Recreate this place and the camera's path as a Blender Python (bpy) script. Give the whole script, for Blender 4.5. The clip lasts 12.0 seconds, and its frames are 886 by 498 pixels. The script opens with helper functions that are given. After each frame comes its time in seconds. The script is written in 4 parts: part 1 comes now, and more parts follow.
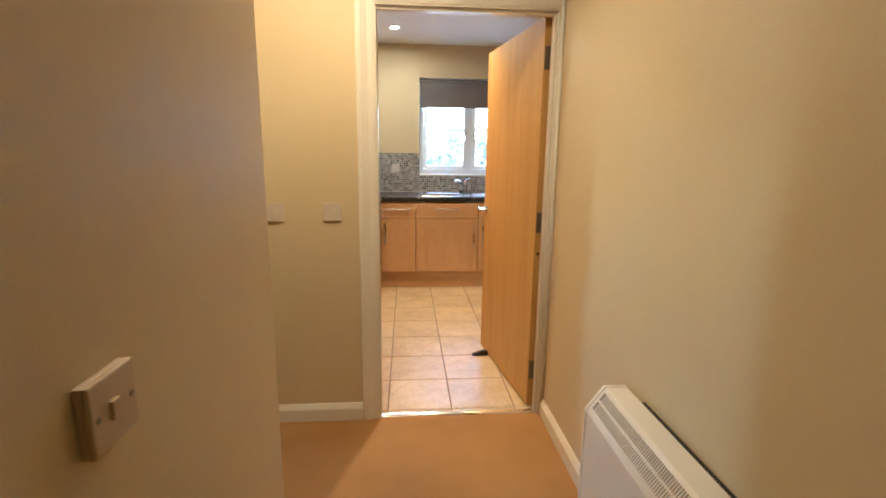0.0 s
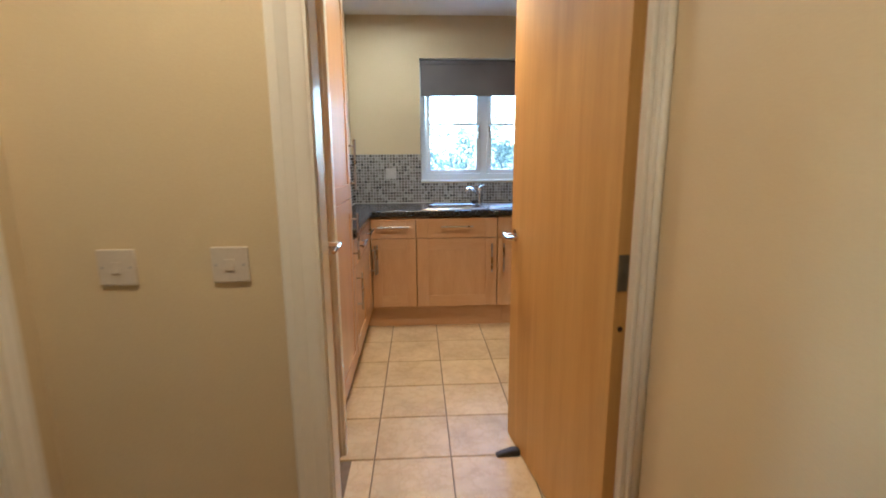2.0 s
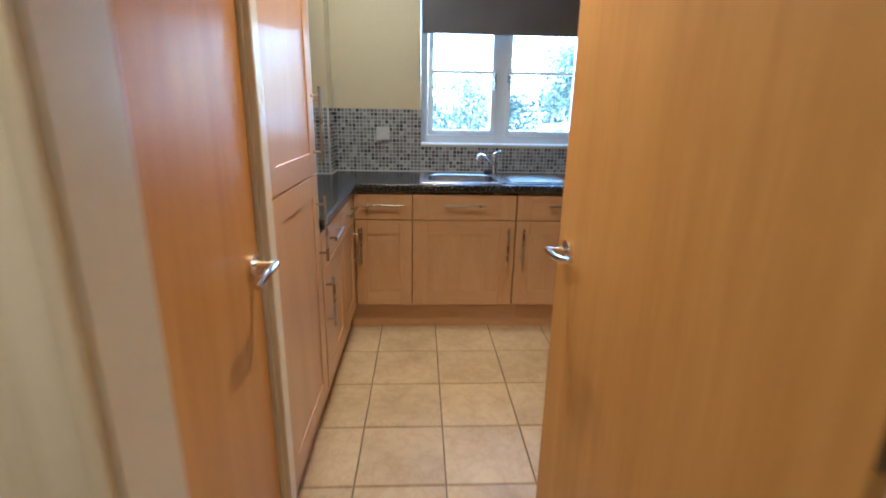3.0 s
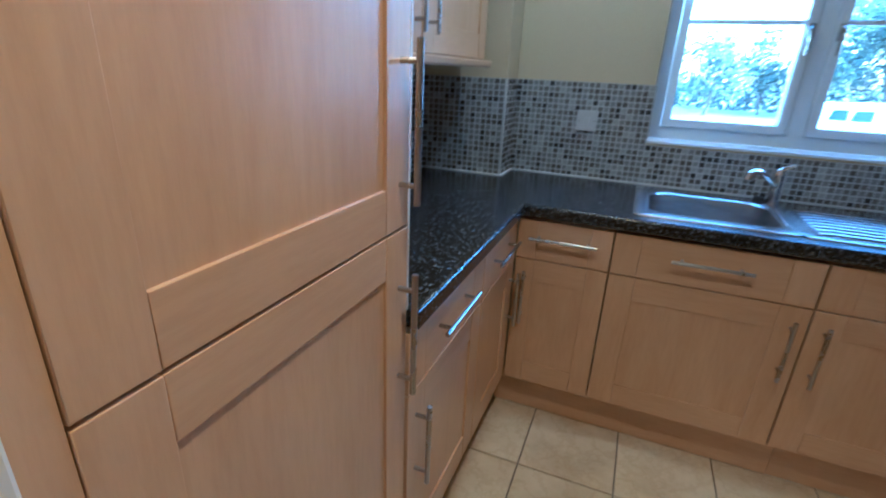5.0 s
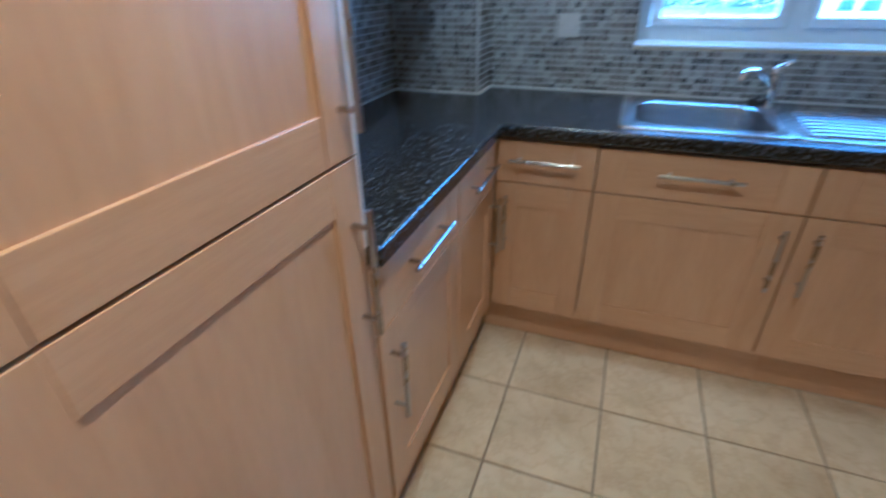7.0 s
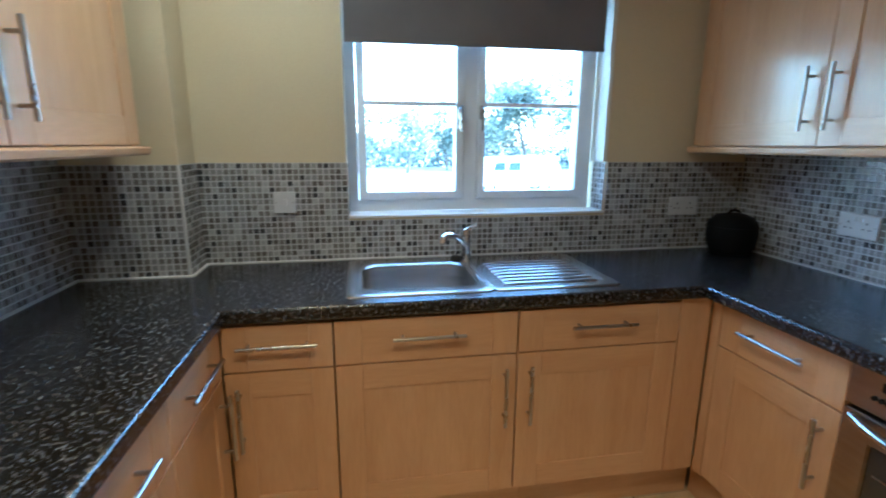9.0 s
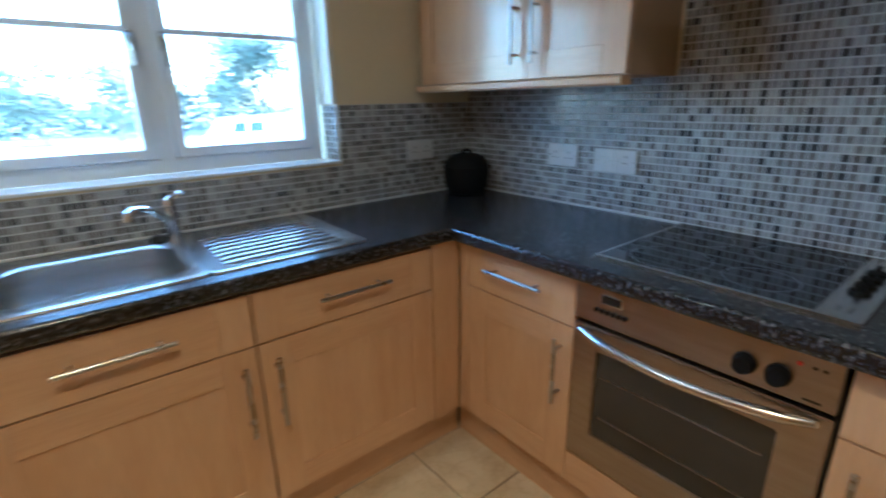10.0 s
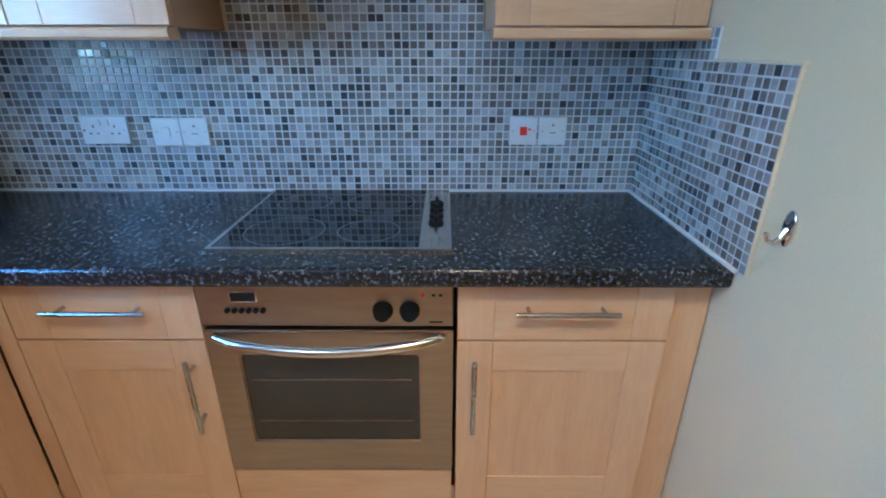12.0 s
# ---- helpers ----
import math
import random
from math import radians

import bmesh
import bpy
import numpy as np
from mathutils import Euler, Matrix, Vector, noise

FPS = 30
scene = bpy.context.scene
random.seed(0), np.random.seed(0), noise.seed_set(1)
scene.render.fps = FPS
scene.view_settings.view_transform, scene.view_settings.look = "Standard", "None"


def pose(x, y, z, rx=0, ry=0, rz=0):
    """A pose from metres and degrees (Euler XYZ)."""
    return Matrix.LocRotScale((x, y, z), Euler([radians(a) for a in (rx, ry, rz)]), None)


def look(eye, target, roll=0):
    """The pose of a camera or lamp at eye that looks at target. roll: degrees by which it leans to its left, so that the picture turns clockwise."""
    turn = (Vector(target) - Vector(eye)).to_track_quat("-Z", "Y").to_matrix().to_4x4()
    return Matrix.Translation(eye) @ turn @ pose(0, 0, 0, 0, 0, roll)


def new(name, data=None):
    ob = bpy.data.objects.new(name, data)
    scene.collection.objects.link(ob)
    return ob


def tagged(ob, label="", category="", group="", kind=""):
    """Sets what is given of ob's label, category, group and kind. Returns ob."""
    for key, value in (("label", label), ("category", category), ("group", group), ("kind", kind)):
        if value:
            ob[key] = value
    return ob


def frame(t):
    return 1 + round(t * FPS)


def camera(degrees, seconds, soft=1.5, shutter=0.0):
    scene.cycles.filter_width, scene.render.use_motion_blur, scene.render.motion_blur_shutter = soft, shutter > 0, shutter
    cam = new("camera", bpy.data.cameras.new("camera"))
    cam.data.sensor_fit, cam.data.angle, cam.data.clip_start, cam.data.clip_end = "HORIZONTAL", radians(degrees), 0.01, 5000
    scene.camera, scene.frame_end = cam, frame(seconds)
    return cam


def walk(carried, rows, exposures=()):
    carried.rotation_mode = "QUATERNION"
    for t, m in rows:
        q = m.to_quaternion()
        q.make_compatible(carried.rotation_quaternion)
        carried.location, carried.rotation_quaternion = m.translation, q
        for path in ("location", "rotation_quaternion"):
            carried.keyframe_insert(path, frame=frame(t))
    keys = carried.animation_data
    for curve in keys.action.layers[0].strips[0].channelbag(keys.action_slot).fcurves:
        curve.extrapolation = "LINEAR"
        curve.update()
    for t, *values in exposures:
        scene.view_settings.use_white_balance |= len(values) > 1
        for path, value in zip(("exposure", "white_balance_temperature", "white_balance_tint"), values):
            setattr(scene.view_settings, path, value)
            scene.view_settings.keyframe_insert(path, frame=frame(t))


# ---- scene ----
cam = camera(86.2, 12.0, soft=1.8, shutter=0.5)
PATH = [
    (0, (1.009, -0.084, 1.313), (1.162, 1.871, 0.919), 0.7),
    (0.5, (1.074, 0.0, 1.31), (1.166, 1.959, 0.916), 1.9),
    (1, (1.099, 0.257, 1.287), (1.163, 2.209, 0.858), 1.8),
    (1.5, (1.08, 0.59, 1.304), (1.227, 2.542, 0.896), 0.0),
    (2, (1.118, 0.985, 1.294), (1.219, 2.946, 0.912), -0.4),
    (2.5, (1.151, 1.341, 1.298), (1.235, 3.276, 0.8), 0.9),
    (2.7, (1.142, 1.512, 1.310), (1.242, 3.433, 0.758), 1.1),
    (4.3, (1.148, 2.628, 1.314), (0.914, 4.528, 0.736), 1.8),
    (4.5, (1.135, 2.705, 1.325), (0.725, 4.57, 0.731), 0.8),
    (5, (1.112, 2.816, 1.343), (0.432, 4.557, 0.633), 2.6),
    (5.5, (1.127, 2.848, 1.343), (0.31, 4.413, 0.403), 1.3),
    (6, (1.13, 2.861, 1.321), (0.298, 4.284, 0.188), 0.0),
    (6.5, (1.126, 2.872, 1.31), (0.26, 4.244, 0.14), -1.9),
    (7, (1.149, 2.903, 1.321), (0.529, 4.529, 0.336), -1.0),
    (7.5, (1.147, 2.958, 1.323), (1.035, 4.789, 0.524), 0.1),
    (7.7, (1.154, 2.980, 1.335), (1.189, 4.845, 0.614), 0.6),
    (9.3, (1.225, 3.054, 1.394), (1.762, 4.933, 0.97), -0.3),
    (9.5, (1.263, 3.104, 1.39), (1.997, 4.895, 0.887), -0.4),
    (10, (1.383, 3.235, 1.328), (2.578, 4.723, 0.728), -1.1),
    (10.5, (1.455, 3.324, 1.329), (3.043, 4.331, 0.647), -1.0),
    (11, (1.47, 3.36, 1.348), (3.279, 3.806, 0.622), -2.1),
    (11.5, (1.474, 3.386, 1.341), (3.322, 3.511, 0.587), -1.0),
    (12, (1.478, 3.386, 1.34), (3.322, 3.387, 0.564), 0.1),
]
EXPOSURES = [(0.0, 5.92, 5500, 3), (1.0, 5.7, 5250, 3), (1.5, 5.68, 5000, 3), (2.0, 5.5, 4900, 2), (2.5, 5.45, 4850, 1), (4.5, 5.0, 3850, -4), (5.2, 4.95, 3650, -4),
             (6.5, 5.2, 3480, -4), (7.5, 5.27, 3950, -4), (9.5, 5.2, 4550, -5), (10.5, 5.32, 4180, -5), (11.2, 5.8, 3950, -5), (12.0, 5.86, 3900, -5)]
SKY, SUN = 0.15, 0.6
WARM, HALL_WARM = (1.0, 0.51, 0.12), (1.0, 0.47, 0.09)
DOWN_W, HALL_W = 0.72, 0.62
walk(cam, [(t, look(eye, target, roll)) for t, eye, target, roll in PATH], EXPOSURES)

# ---- world, sun, lamps ----
world = bpy.data.worlds.new("sky")
scene.world = world
world.use_nodes = True
wn = world.node_tree
sky = wn.nodes.new("ShaderNodeTexSky")
sky.sky_type = "NISHITA"
sky.sun_disc = False
sky.sun_elevation = radians(34)
sky.sun_rotation = radians(93)
bg = wn.nodes["Background"]
wn.links.new(sky.outputs[0], bg.inputs[0])
bg.inputs[1].default_value = SKY

sun = new("sun", bpy.data.lights.new("sun", "SUN"))
sun.data.energy = SUN
sun.data.angle = radians(10)
sun.data.color = (1.0, 0.97, 0.93)
sun.matrix_world = look((10, -0.5, 6.7), (0, 0, 0))


def spot_lamp(name, x, y, z, watts, colour, size=130, blend=0.5):
    ob = new(name, bpy.data.lights.new(name, "SPOT"))
    ob.data.energy, ob.data.color = watts, colour
    ob.data.spot_size, ob.data.spot_blend, ob.data.shadow_soft_size = radians(size), blend, 0.025
    ob.matrix_world = look((x, y, z), (x, y, 0))
    return ob


DOWNLIGHTS = [(0.91, 4.40), (1.22, 3.21)]
DOWN_SHARE = [0.6, 2.75]
DOWN_BEAM = [80, 116]
for n, (lx, ly) in enumerate(DOWNLIGHTS):
    spot_lamp("kitchen_downlight_lamp", lx, ly, 2.385, DOWN_W * DOWN_SHARE[n], WARM, DOWN_BEAM[n], 1.0)
HALL_LIGHTS = [(0.72, 1.44)]
for lx, ly in HALL_LIGHTS:
    spot_lamp("hall_downlight_lamp", lx, ly, 2.385, HALL_W, HALL_WARM, 160, 0.8)

# ---- materials ----
def material(name, rough=0.6, metal=0.0, coat=0.0):
    m = bpy.data.materials.new(name)
    m.use_nodes = True
    b = m.node_tree.nodes["Principled BSDF"]
    b.inputs["Roughness"].default_value = rough
    b.inputs["Metallic"].default_value = metal
    b.inputs["Coat Weight"].default_value = coat
    b.inputs["Coat Roughness"].default_value = 0.2
    return m, m.node_tree, b


def tex_coord(nt, scale=(1, 1, 1), space="Object"):
    c = nt.nodes.new("ShaderNodeTexCoord")
    mp = nt.nodes.new("ShaderNodeMapping")
    mp.inputs["Scale"].default_value = scale
    nt.links.new(c.outputs[space], mp.inputs[0])
    return mp.outputs[0]


def noise_tex(nt, vec, scale, detail=3.0, rough=0.5, twist=0.0):
    n = nt.nodes.new("ShaderNodeTexNoise")
    n.inputs["Scale"].default_value = scale
    n.inputs["Detail"].default_value = detail
    n.inputs["Roughness"].default_value = rough
    n.inputs["Distortion"].default_value = twist
    nt.links.new(vec, n.inputs["Vector"])
    return n.outputs["Fac"]


def ramp(nt, fac, stops, mode="LINEAR"):
    r = nt.nodes.new("ShaderNodeValToRGB")
    r.color_ramp.interpolation = mode
    e = r.color_ramp.elements
    while len(e) < len(stops):
        e.new(0.5)
    for k, (p, c) in enumerate(stops):
        e[k].position, e[k].color = p, (*c, 1)
    nt.links.new(fac, r.inputs[0])
    return r.outputs[0]


def mix(nt, fac, a, b, mode="MIX"):
    n = nt.nodes.new("ShaderNodeMix")
    n.data_type, n.blend_type = "RGBA", mode
    for sock, v in ((n.inputs[0], fac), (n.inputs[6], a), (n.inputs[7], b)):
        if isinstance(v, (int, float)):
            sock.default_value = v
        elif isinstance(v, tuple):
            sock.default_value = (*v, 1)
        else:
            nt.links.new(v, sock)
    return n.outputs[2]


def bump(nt, b, height, strength=0.2, dist=0.002):
    n = nt.nodes.new("ShaderNodeBump")
    n.inputs["Strength"].default_value = strength
    n.inputs["Distance"].default_value = dist
    nt.links.new(height, n.inputs["Height"])
    nt.links.new(n.outputs[0], b.inputs["Normal"])


def scaled(nt, fac, lo, hi):
    n = nt.nodes.new("ShaderNodeMapRange")
    n.inputs[3].default_value, n.inputs[4].default_value = lo, hi
    nt.links.new(fac, n.inputs[0])
    return n.outputs[0]


def two_tone(name, a, b_, scale=6, rough=0.6, metal=0.0, fine=300, bumps=0.1, stretch=(1, 1, 1), coat=0.0):
    m, nt, b = material(name, rough, metal, coat)
    v = tex_coord(nt, stretch)
    big = noise_tex(nt, v, scale, 4)
    small = noise_tex(nt, v, fine, 2)
    col = ramp(nt, big, [(0.3, a), (0.7, b_)])
    nt.links.new(mix(nt, 0.08, col, small, "OVERLAY"), b.inputs["Base Color"])
    nt.links.new(scaled(nt, big, rough * 0.85, min(1.0, rough * 1.15)), b.inputs["Roughness"])
    bump(nt, b, small, bumps, 0.0015)
    return m


def wood(name, light, dark, stretch, rough=0.35, coat=0.0, ring=1.0, relief=0.06):
    """Veneer: grain drawn out along one axis, broad figure and fine pores."""
    m, nt, b = material(name, rough, 0, coat)
    v = tex_coord(nt, stretch)
    info = nt.nodes.new("ShaderNodeObjectInfo")
    shift = nt.nodes.new("ShaderNodeVectorMath")
    shift.operation = "ADD"
    nt.links.new(v, shift.inputs[0])
    far = nt.nodes.new("ShaderNodeVectorMath")
    far.operation = "SCALE"
    far.inputs[0].default_value = (17.0, 9.0, 13.0)
    nt.links.new(info.outputs["Random"], far.inputs[3])
    nt.links.new(far.outputs[0], shift.inputs[1])
    vec = shift.outputs[0]
    broad = noise_tex(nt, vec, 2.2 * ring, 3, 0.55, 1.1)
    fine = noise_tex(nt, vec, 26, 4, 0.7)
    c1 = ramp(nt, broad, [(0.3, dark), (0.5, tuple(0.5 * (p + q) for p, q in zip(light, dark))), (0.72, light)])
    c2 = ramp(nt, fine, [(0.35, tuple(0.85 * p for p in dark)), (0.6, light)])
    nt.links.new(mix(nt, 0.22, c1, c2), b.inputs["Base Color"])
    nt.links.new(scaled(nt, fine, rough * 0.9, rough * 1.2), b.inputs["Roughness"])
    bump(nt, b, fine, relief, 0.001)
    return m


cream = two_tone("cream_wall_paint", (0.585, 0.485, 0.295), (0.63, 0.525, 0.33), 1.2, 0.55, fine=220, bumps=0.12)
white_ceiling = two_tone("white_ceiling_paint", (0.76, 0.76, 0.75), (0.80, 0.80, 0.79), 2, 0.8, fine=150)
white_gloss = two_tone("white_gloss_paint", (0.72, 0.69, 0.60), (0.77, 0.74, 0.65), 3, 0.3, fine=60, bumps=0.04)
upvc = two_tone("white_upvc", (0.78, 0.79, 0.80), (0.82, 0.83, 0.84), 3, 0.3, fine=60, bumps=0.03)
# Darker, browner than the other plate plastics; only the hall spur uses it.
spur_plastic = two_tone("spur_plastic", (0.48, 0.39, 0.28), (0.53, 0.43, 0.31), 20, 0.45, fine=200, bumps=0.02)
# Warmer version of white_plastic, for the hall light switches.
hall_plastic = two_tone("warm_white_plastic", (0.55, 0.49, 0.40), (0.60, 0.54, 0.44), 20, 0.4, fine=200, bumps=0.02)
white_plastic = two_tone("white_plastic", (0.56, 0.55, 0.53), (0.61, 0.60, 0.58), 20, 0.35, fine=200, bumps=0.02)
grout = two_tone("pale_grout", (0.50, 0.49, 0.47), (0.58, 0.57, 0.55), 30, 0.85, fine=400)
gravel_base = two_tone("grey_concrete", (0.28, 0.27, 0.26), (0.36, 0.35, 0.33), 3, 0.9, fine=60, bumps=0.3)
floor_grout = two_tone("brown_floor_grout", (0.16, 0.13, 0.10), (0.23, 0.19, 0.15), 20, 0.9, fine=400)
maple_v = wood("maple_veneer_upright", (0.62, 0.395, 0.21), (0.52, 0.31, 0.148), (4, 4, 0.45), 0.36, 0.35)
maple_h = wood("maple_veneer_level", (0.62, 0.395, 0.21), (0.52, 0.31, 0.148), (0.45, 4, 4), 0.36, 0.35)
oak_v = wood("oak_door_veneer", (0.61, 0.375, 0.12), (0.50, 0.29, 0.08), (5, 5, 0.3), 0.45, 0.0)
oak_gloss = wood("oak_door_lacquer", (0.58, 0.31, 0.085), (0.47, 0.235, 0.055), (5, 5, 0.3), 0.34, 0.05, relief=0.01)
carcass = two_tone("cabinet_carcass_board", (0.43, 0.27, 0.14), (0.48, 0.31, 0.165), 4, 0.5)
steel = two_tone("brushed_steel", (0.55, 0.53, 0.50), (0.63, 0.61, 0.58), 5, 0.24, 1.0, fine=90, bumps=0.03, stretch=(1, 1, 12))
oven_steel = two_tone("oven_steel", (0.32, 0.255, 0.195), (0.38, 0.31, 0.24), 5, 0.33, 1.0, fine=90, bumps=0.03, stretch=(1, 1, 12))
hood_steel = two_tone("hood_steel", (0.34, 0.31, 0.28), (0.42, 0.39, 0.35), 5, 0.34, 1.0, fine=90, bumps=0.03, stretch=(1, 12, 1))
dull_metal = two_tone("dull_hinge_metal", (0.17, 0.15, 0.125), (0.24, 0.22, 0.185), 12, 0.45, 0.8, fine=120, bumps=0.02)
chrome = two_tone("chrome", (0.74, 0.74, 0.75), (0.80, 0.80, 0.80), 10, 0.1, 1.0, fine=80, bumps=0.01)
nickel = two_tone("satin_nickel", (0.40, 0.38, 0.35), (0.46, 0.44, 0.41), 12, 0.28, 1.0, fine=120, bumps=0.02)
black_glass = two_tone("black_ceramic_glass", (0.008, 0.008, 0.009), (0.012, 0.012, 0.013), 6, 0.03, fine=50, bumps=0.001)
black_plastic = two_tone("black_plastic", (0.005, 0.005, 0.005), (0.009, 0.009, 0.008), 10, 0.7, fine=200, bumps=0.05)
black_plastic.node_tree.nodes["Principled BSDF"].inputs["Specular IOR Level"].default_value = 0.15
dark_gap = two_tone("dark_gap", (0.015, 0.013, 0.012), (0.025, 0.02, 0.018), 10, 0.8)
carpet = two_tone("brown_carpet", (0.31, 0.165, 0.052), (0.41, 0.225, 0.078), 2.5, 0.95, fine=420, bumps=0.9)
blind_cloth = two_tone("grey_blind_fabric", (0.13, 0.12, 0.12), (0.17, 0.155, 0.15), 3, 0.85, fine=500, bumps=0.3)
red_plastic = two_tone("red_plastic", (0.55, 0.02, 0.02), (0.62, 0.03, 0.02), 10, 0.35)
ring_mark = two_tone("grey_ring_mark", (0.07, 0.07, 0.07), (0.1, 0.1, 0.1), 30, 0.3)
rubber = two_tone("black_rubber", (0.014, 0.013, 0.012), (0.024, 0.022, 0.02), 14, 0.6, fine=260, bumps=0.2)
heater_paint = two_tone("heater_enamel", (0.70, 0.68, 0.62), (0.75, 0.73, 0.67), 4, 0.4, fine=120, bumps=0.03)
grille_grey = two_tone("grille_grey", (0.20, 0.19, 0.17), (0.26, 0.25, 0.22), 8, 0.5)


def worktop_material():
    m, nt, b = material("black_granite_laminate", 0.3)
    v = tex_coord(nt)
    n1 = noise_tex(nt, v, 88, 2, 0.5)
    n2 = noise_tex(nt, v, 130, 1, 0.5)
    n3 = noise_tex(nt, v, 14, 2)
    base = ramp(nt, n1, [(0.44, (0.007, 0.007, 0.008)), (0.56, (0.018, 0.018, 0.020)), (0.62, (0.055, 0.055, 0.056)), (0.72, (0.125, 0.123, 0.115))])
    fleck = ramp(nt, n2, [(0.63, (0, 0, 0)), (0.70, (0.11, 0.108, 0.10))])
    col = mix(nt, 1.0, base, fleck, "ADD")
    nt.links.new(col, b.inputs["Base Color"])
    nt.links.new(scaled(nt, n3, 0.19, 0.26), b.inputs["Roughness"])
    bump(nt, b, n3, 0.01, 0.0005)
    return m


worktop_mat = worktop_material()


def floor_tile_material():
    m, nt, b = material("beige_floor_tile", 0.4)
    info = nt.nodes.new("ShaderNodeObjectInfo")
    c = tex_coord(nt)
    add = nt.nodes.new("ShaderNodeVectorMath")
    far = nt.nodes.new("ShaderNodeVectorMath")
    far.operation = "SCALE"
    far.inputs[0].default_value = (31.0, 17.0, 23.0)
    nt.links.new(info.outputs["Random"], far.inputs[3])
    nt.links.new(c, add.inputs[0])
    nt.links.new(far.outputs[0], add.inputs[1])
    cloud = noise_tex(nt, add.outputs[0], 5, 6, 0.62)
    vein = noise_tex(nt, add.outputs[0], 11, 5, 0.6)
    grain = noise_tex(nt, add.outputs[0], 160, 2)
    col = ramp(nt, cloud, [(0.3, (0.50, 0.39, 0.24)), (0.5, (0.61, 0.495, 0.325)), (0.7, (0.68, 0.57, 0.40))])
    veins = ramp(nt, vein, [(0.44, (1, 1, 1)), (0.5, (0.84, 0.78, 0.70)), (0.56, (1, 1, 1))])
    col = mix(nt, 0.6, col, veins, "MULTIPLY")
    tone = scaled(nt, info.outputs["Random"], 0.93, 1.05)
    n = nt.nodes.new("ShaderNodeVectorMath")
    n.operation = "SCALE"
    nt.links.new(col, n.inputs[0])
    nt.links.new(tone, n.inputs[3])
    nt.links.new(n.outputs[0], b.inputs["Base Color"])
    nt.links.new(scaled(nt, cloud, 0.32, 0.5), b.inputs["Roughness"])
    mixh = mix(nt, 0.3, cloud, grain)
    bump(nt, b, mixh, 0.12, 0.003)
    return m


floor_tile_mat = floor_tile_material()

MOSAIC = [(0.0, (0.155, 0.14, 0.125)), (0.16, (0.235, 0.22, 0.20)), (0.34, (0.31, 0.30, 0.285)), (0.50, (0.19, 0.172, 0.152)),
          (0.62, (0.40, 0.39, 0.375)), (0.74, (0.265, 0.255, 0.25)), (0.86, (0.032, 0.030, 0.032)), (0.95, (0.11, 0.097, 0.088))]


def mosaic_material(name, island):
    m, nt, b = material(name, 0.22)
    if island:
        rnd = nt.nodes.new("ShaderNodeNewGeometry").outputs["Random Per Island"]
    else:
        rnd = nt.nodes.new("ShaderNodeObjectInfo").outputs["Random"]
    v = tex_coord(nt, (1, 1, 1), "Object")
    streak = noise_tex(nt, v, 70, 3, 0.6)
    col = ramp(nt, rnd, MOSAIC, "CONSTANT")
    shade = ramp(nt, streak, [(0.3, (0.72, 0.72, 0.72)), (0.7, (1.0, 1.0, 1.0))])
    nt.links.new(mix(nt, 0.8, col, shade, "MULTIPLY"), b.inputs["Base Color"])
    nt.links.new(scaled(nt, rnd, 0.15, 0.42), b.inputs["Roughness"])
    bump(nt, b, streak, 0.06, 0.001)
    return m


mosaic_obj = mosaic_material("stone_mosaic_piece", False)
mosaic_isl = mosaic_material("stone_mosaic_field", True)


def glass_material(name, rough=0.0):
    m, nt, b = material(name, rough)
    b.inputs["Transmission Weight"].default_value = 1.0
    b.inputs["IOR"].default_value = 1.45
    return m


pane_glass = glass_material("window_glass")


def dark_pane():
    m, nt, b = material("smoked_oven_glass", 0.06)
    v = tex_coord(nt)
    nt.links.new(ramp(nt, noise_tex(nt, v, 4, 2), [(0.3, (0.026, 0.021, 0.014)), (0.7, (0.036, 0.029, 0.02))]), b.inputs["Base Color"])
    return m


oven_glass = dark_pane()


def glow(name, colour, strength):
    m, nt, b = material(name, 0.5)
    b.inputs["Emission Color"].default_value = (*colour, 1)
    b.inputs["Emission Strength"].default_value = strength
    return m


lamp_glow = glow("lit_lamp_face", (1.0, 0.86, 0.66), 25)


# ---- mesh helpers ----
def box(bm, x0, y0, z0, x1, y1, z1, bevel=0.0, seg=2):
    """A box added to bm, its edges rounded by bevel."""
    made = bmesh.ops.create_cube(bm, size=1.0)["verts"]
    for v in made:
        v.co = Vector((x0 + (v.co.x + 0.5) * (x1 - x0), y0 + (v.co.y + 0.5) * (y1 - y0), z0 + (v.co.z + 0.5) * (z1 - z0)))
    if bevel > 0:
        edges = list({e for v in made for e in v.link_edges})
        bmesh.ops.bevel(bm, geom=edges, offset=bevel, segments=seg, profile=0.5, affect="EDGES")
    return bm


def boxed(*args):
    return box(bmesh.new(), *args)


def rod(bm, a, b, r, sides=14, r2=None):
    """A round bar from a to b."""
    a, b = Vector(a), Vector(b)
    d = b - a
    m = Matrix.Translation((a + b) / 2) @ d.to_track_quat("Z", "Y").to_matrix().to_4x4()
    bmesh.ops.create_cone(bm, cap_ends=True, segments=sides, radius1=r, radius2=r if r2 is None else r2, depth=d.length, matrix=m)
    return bm


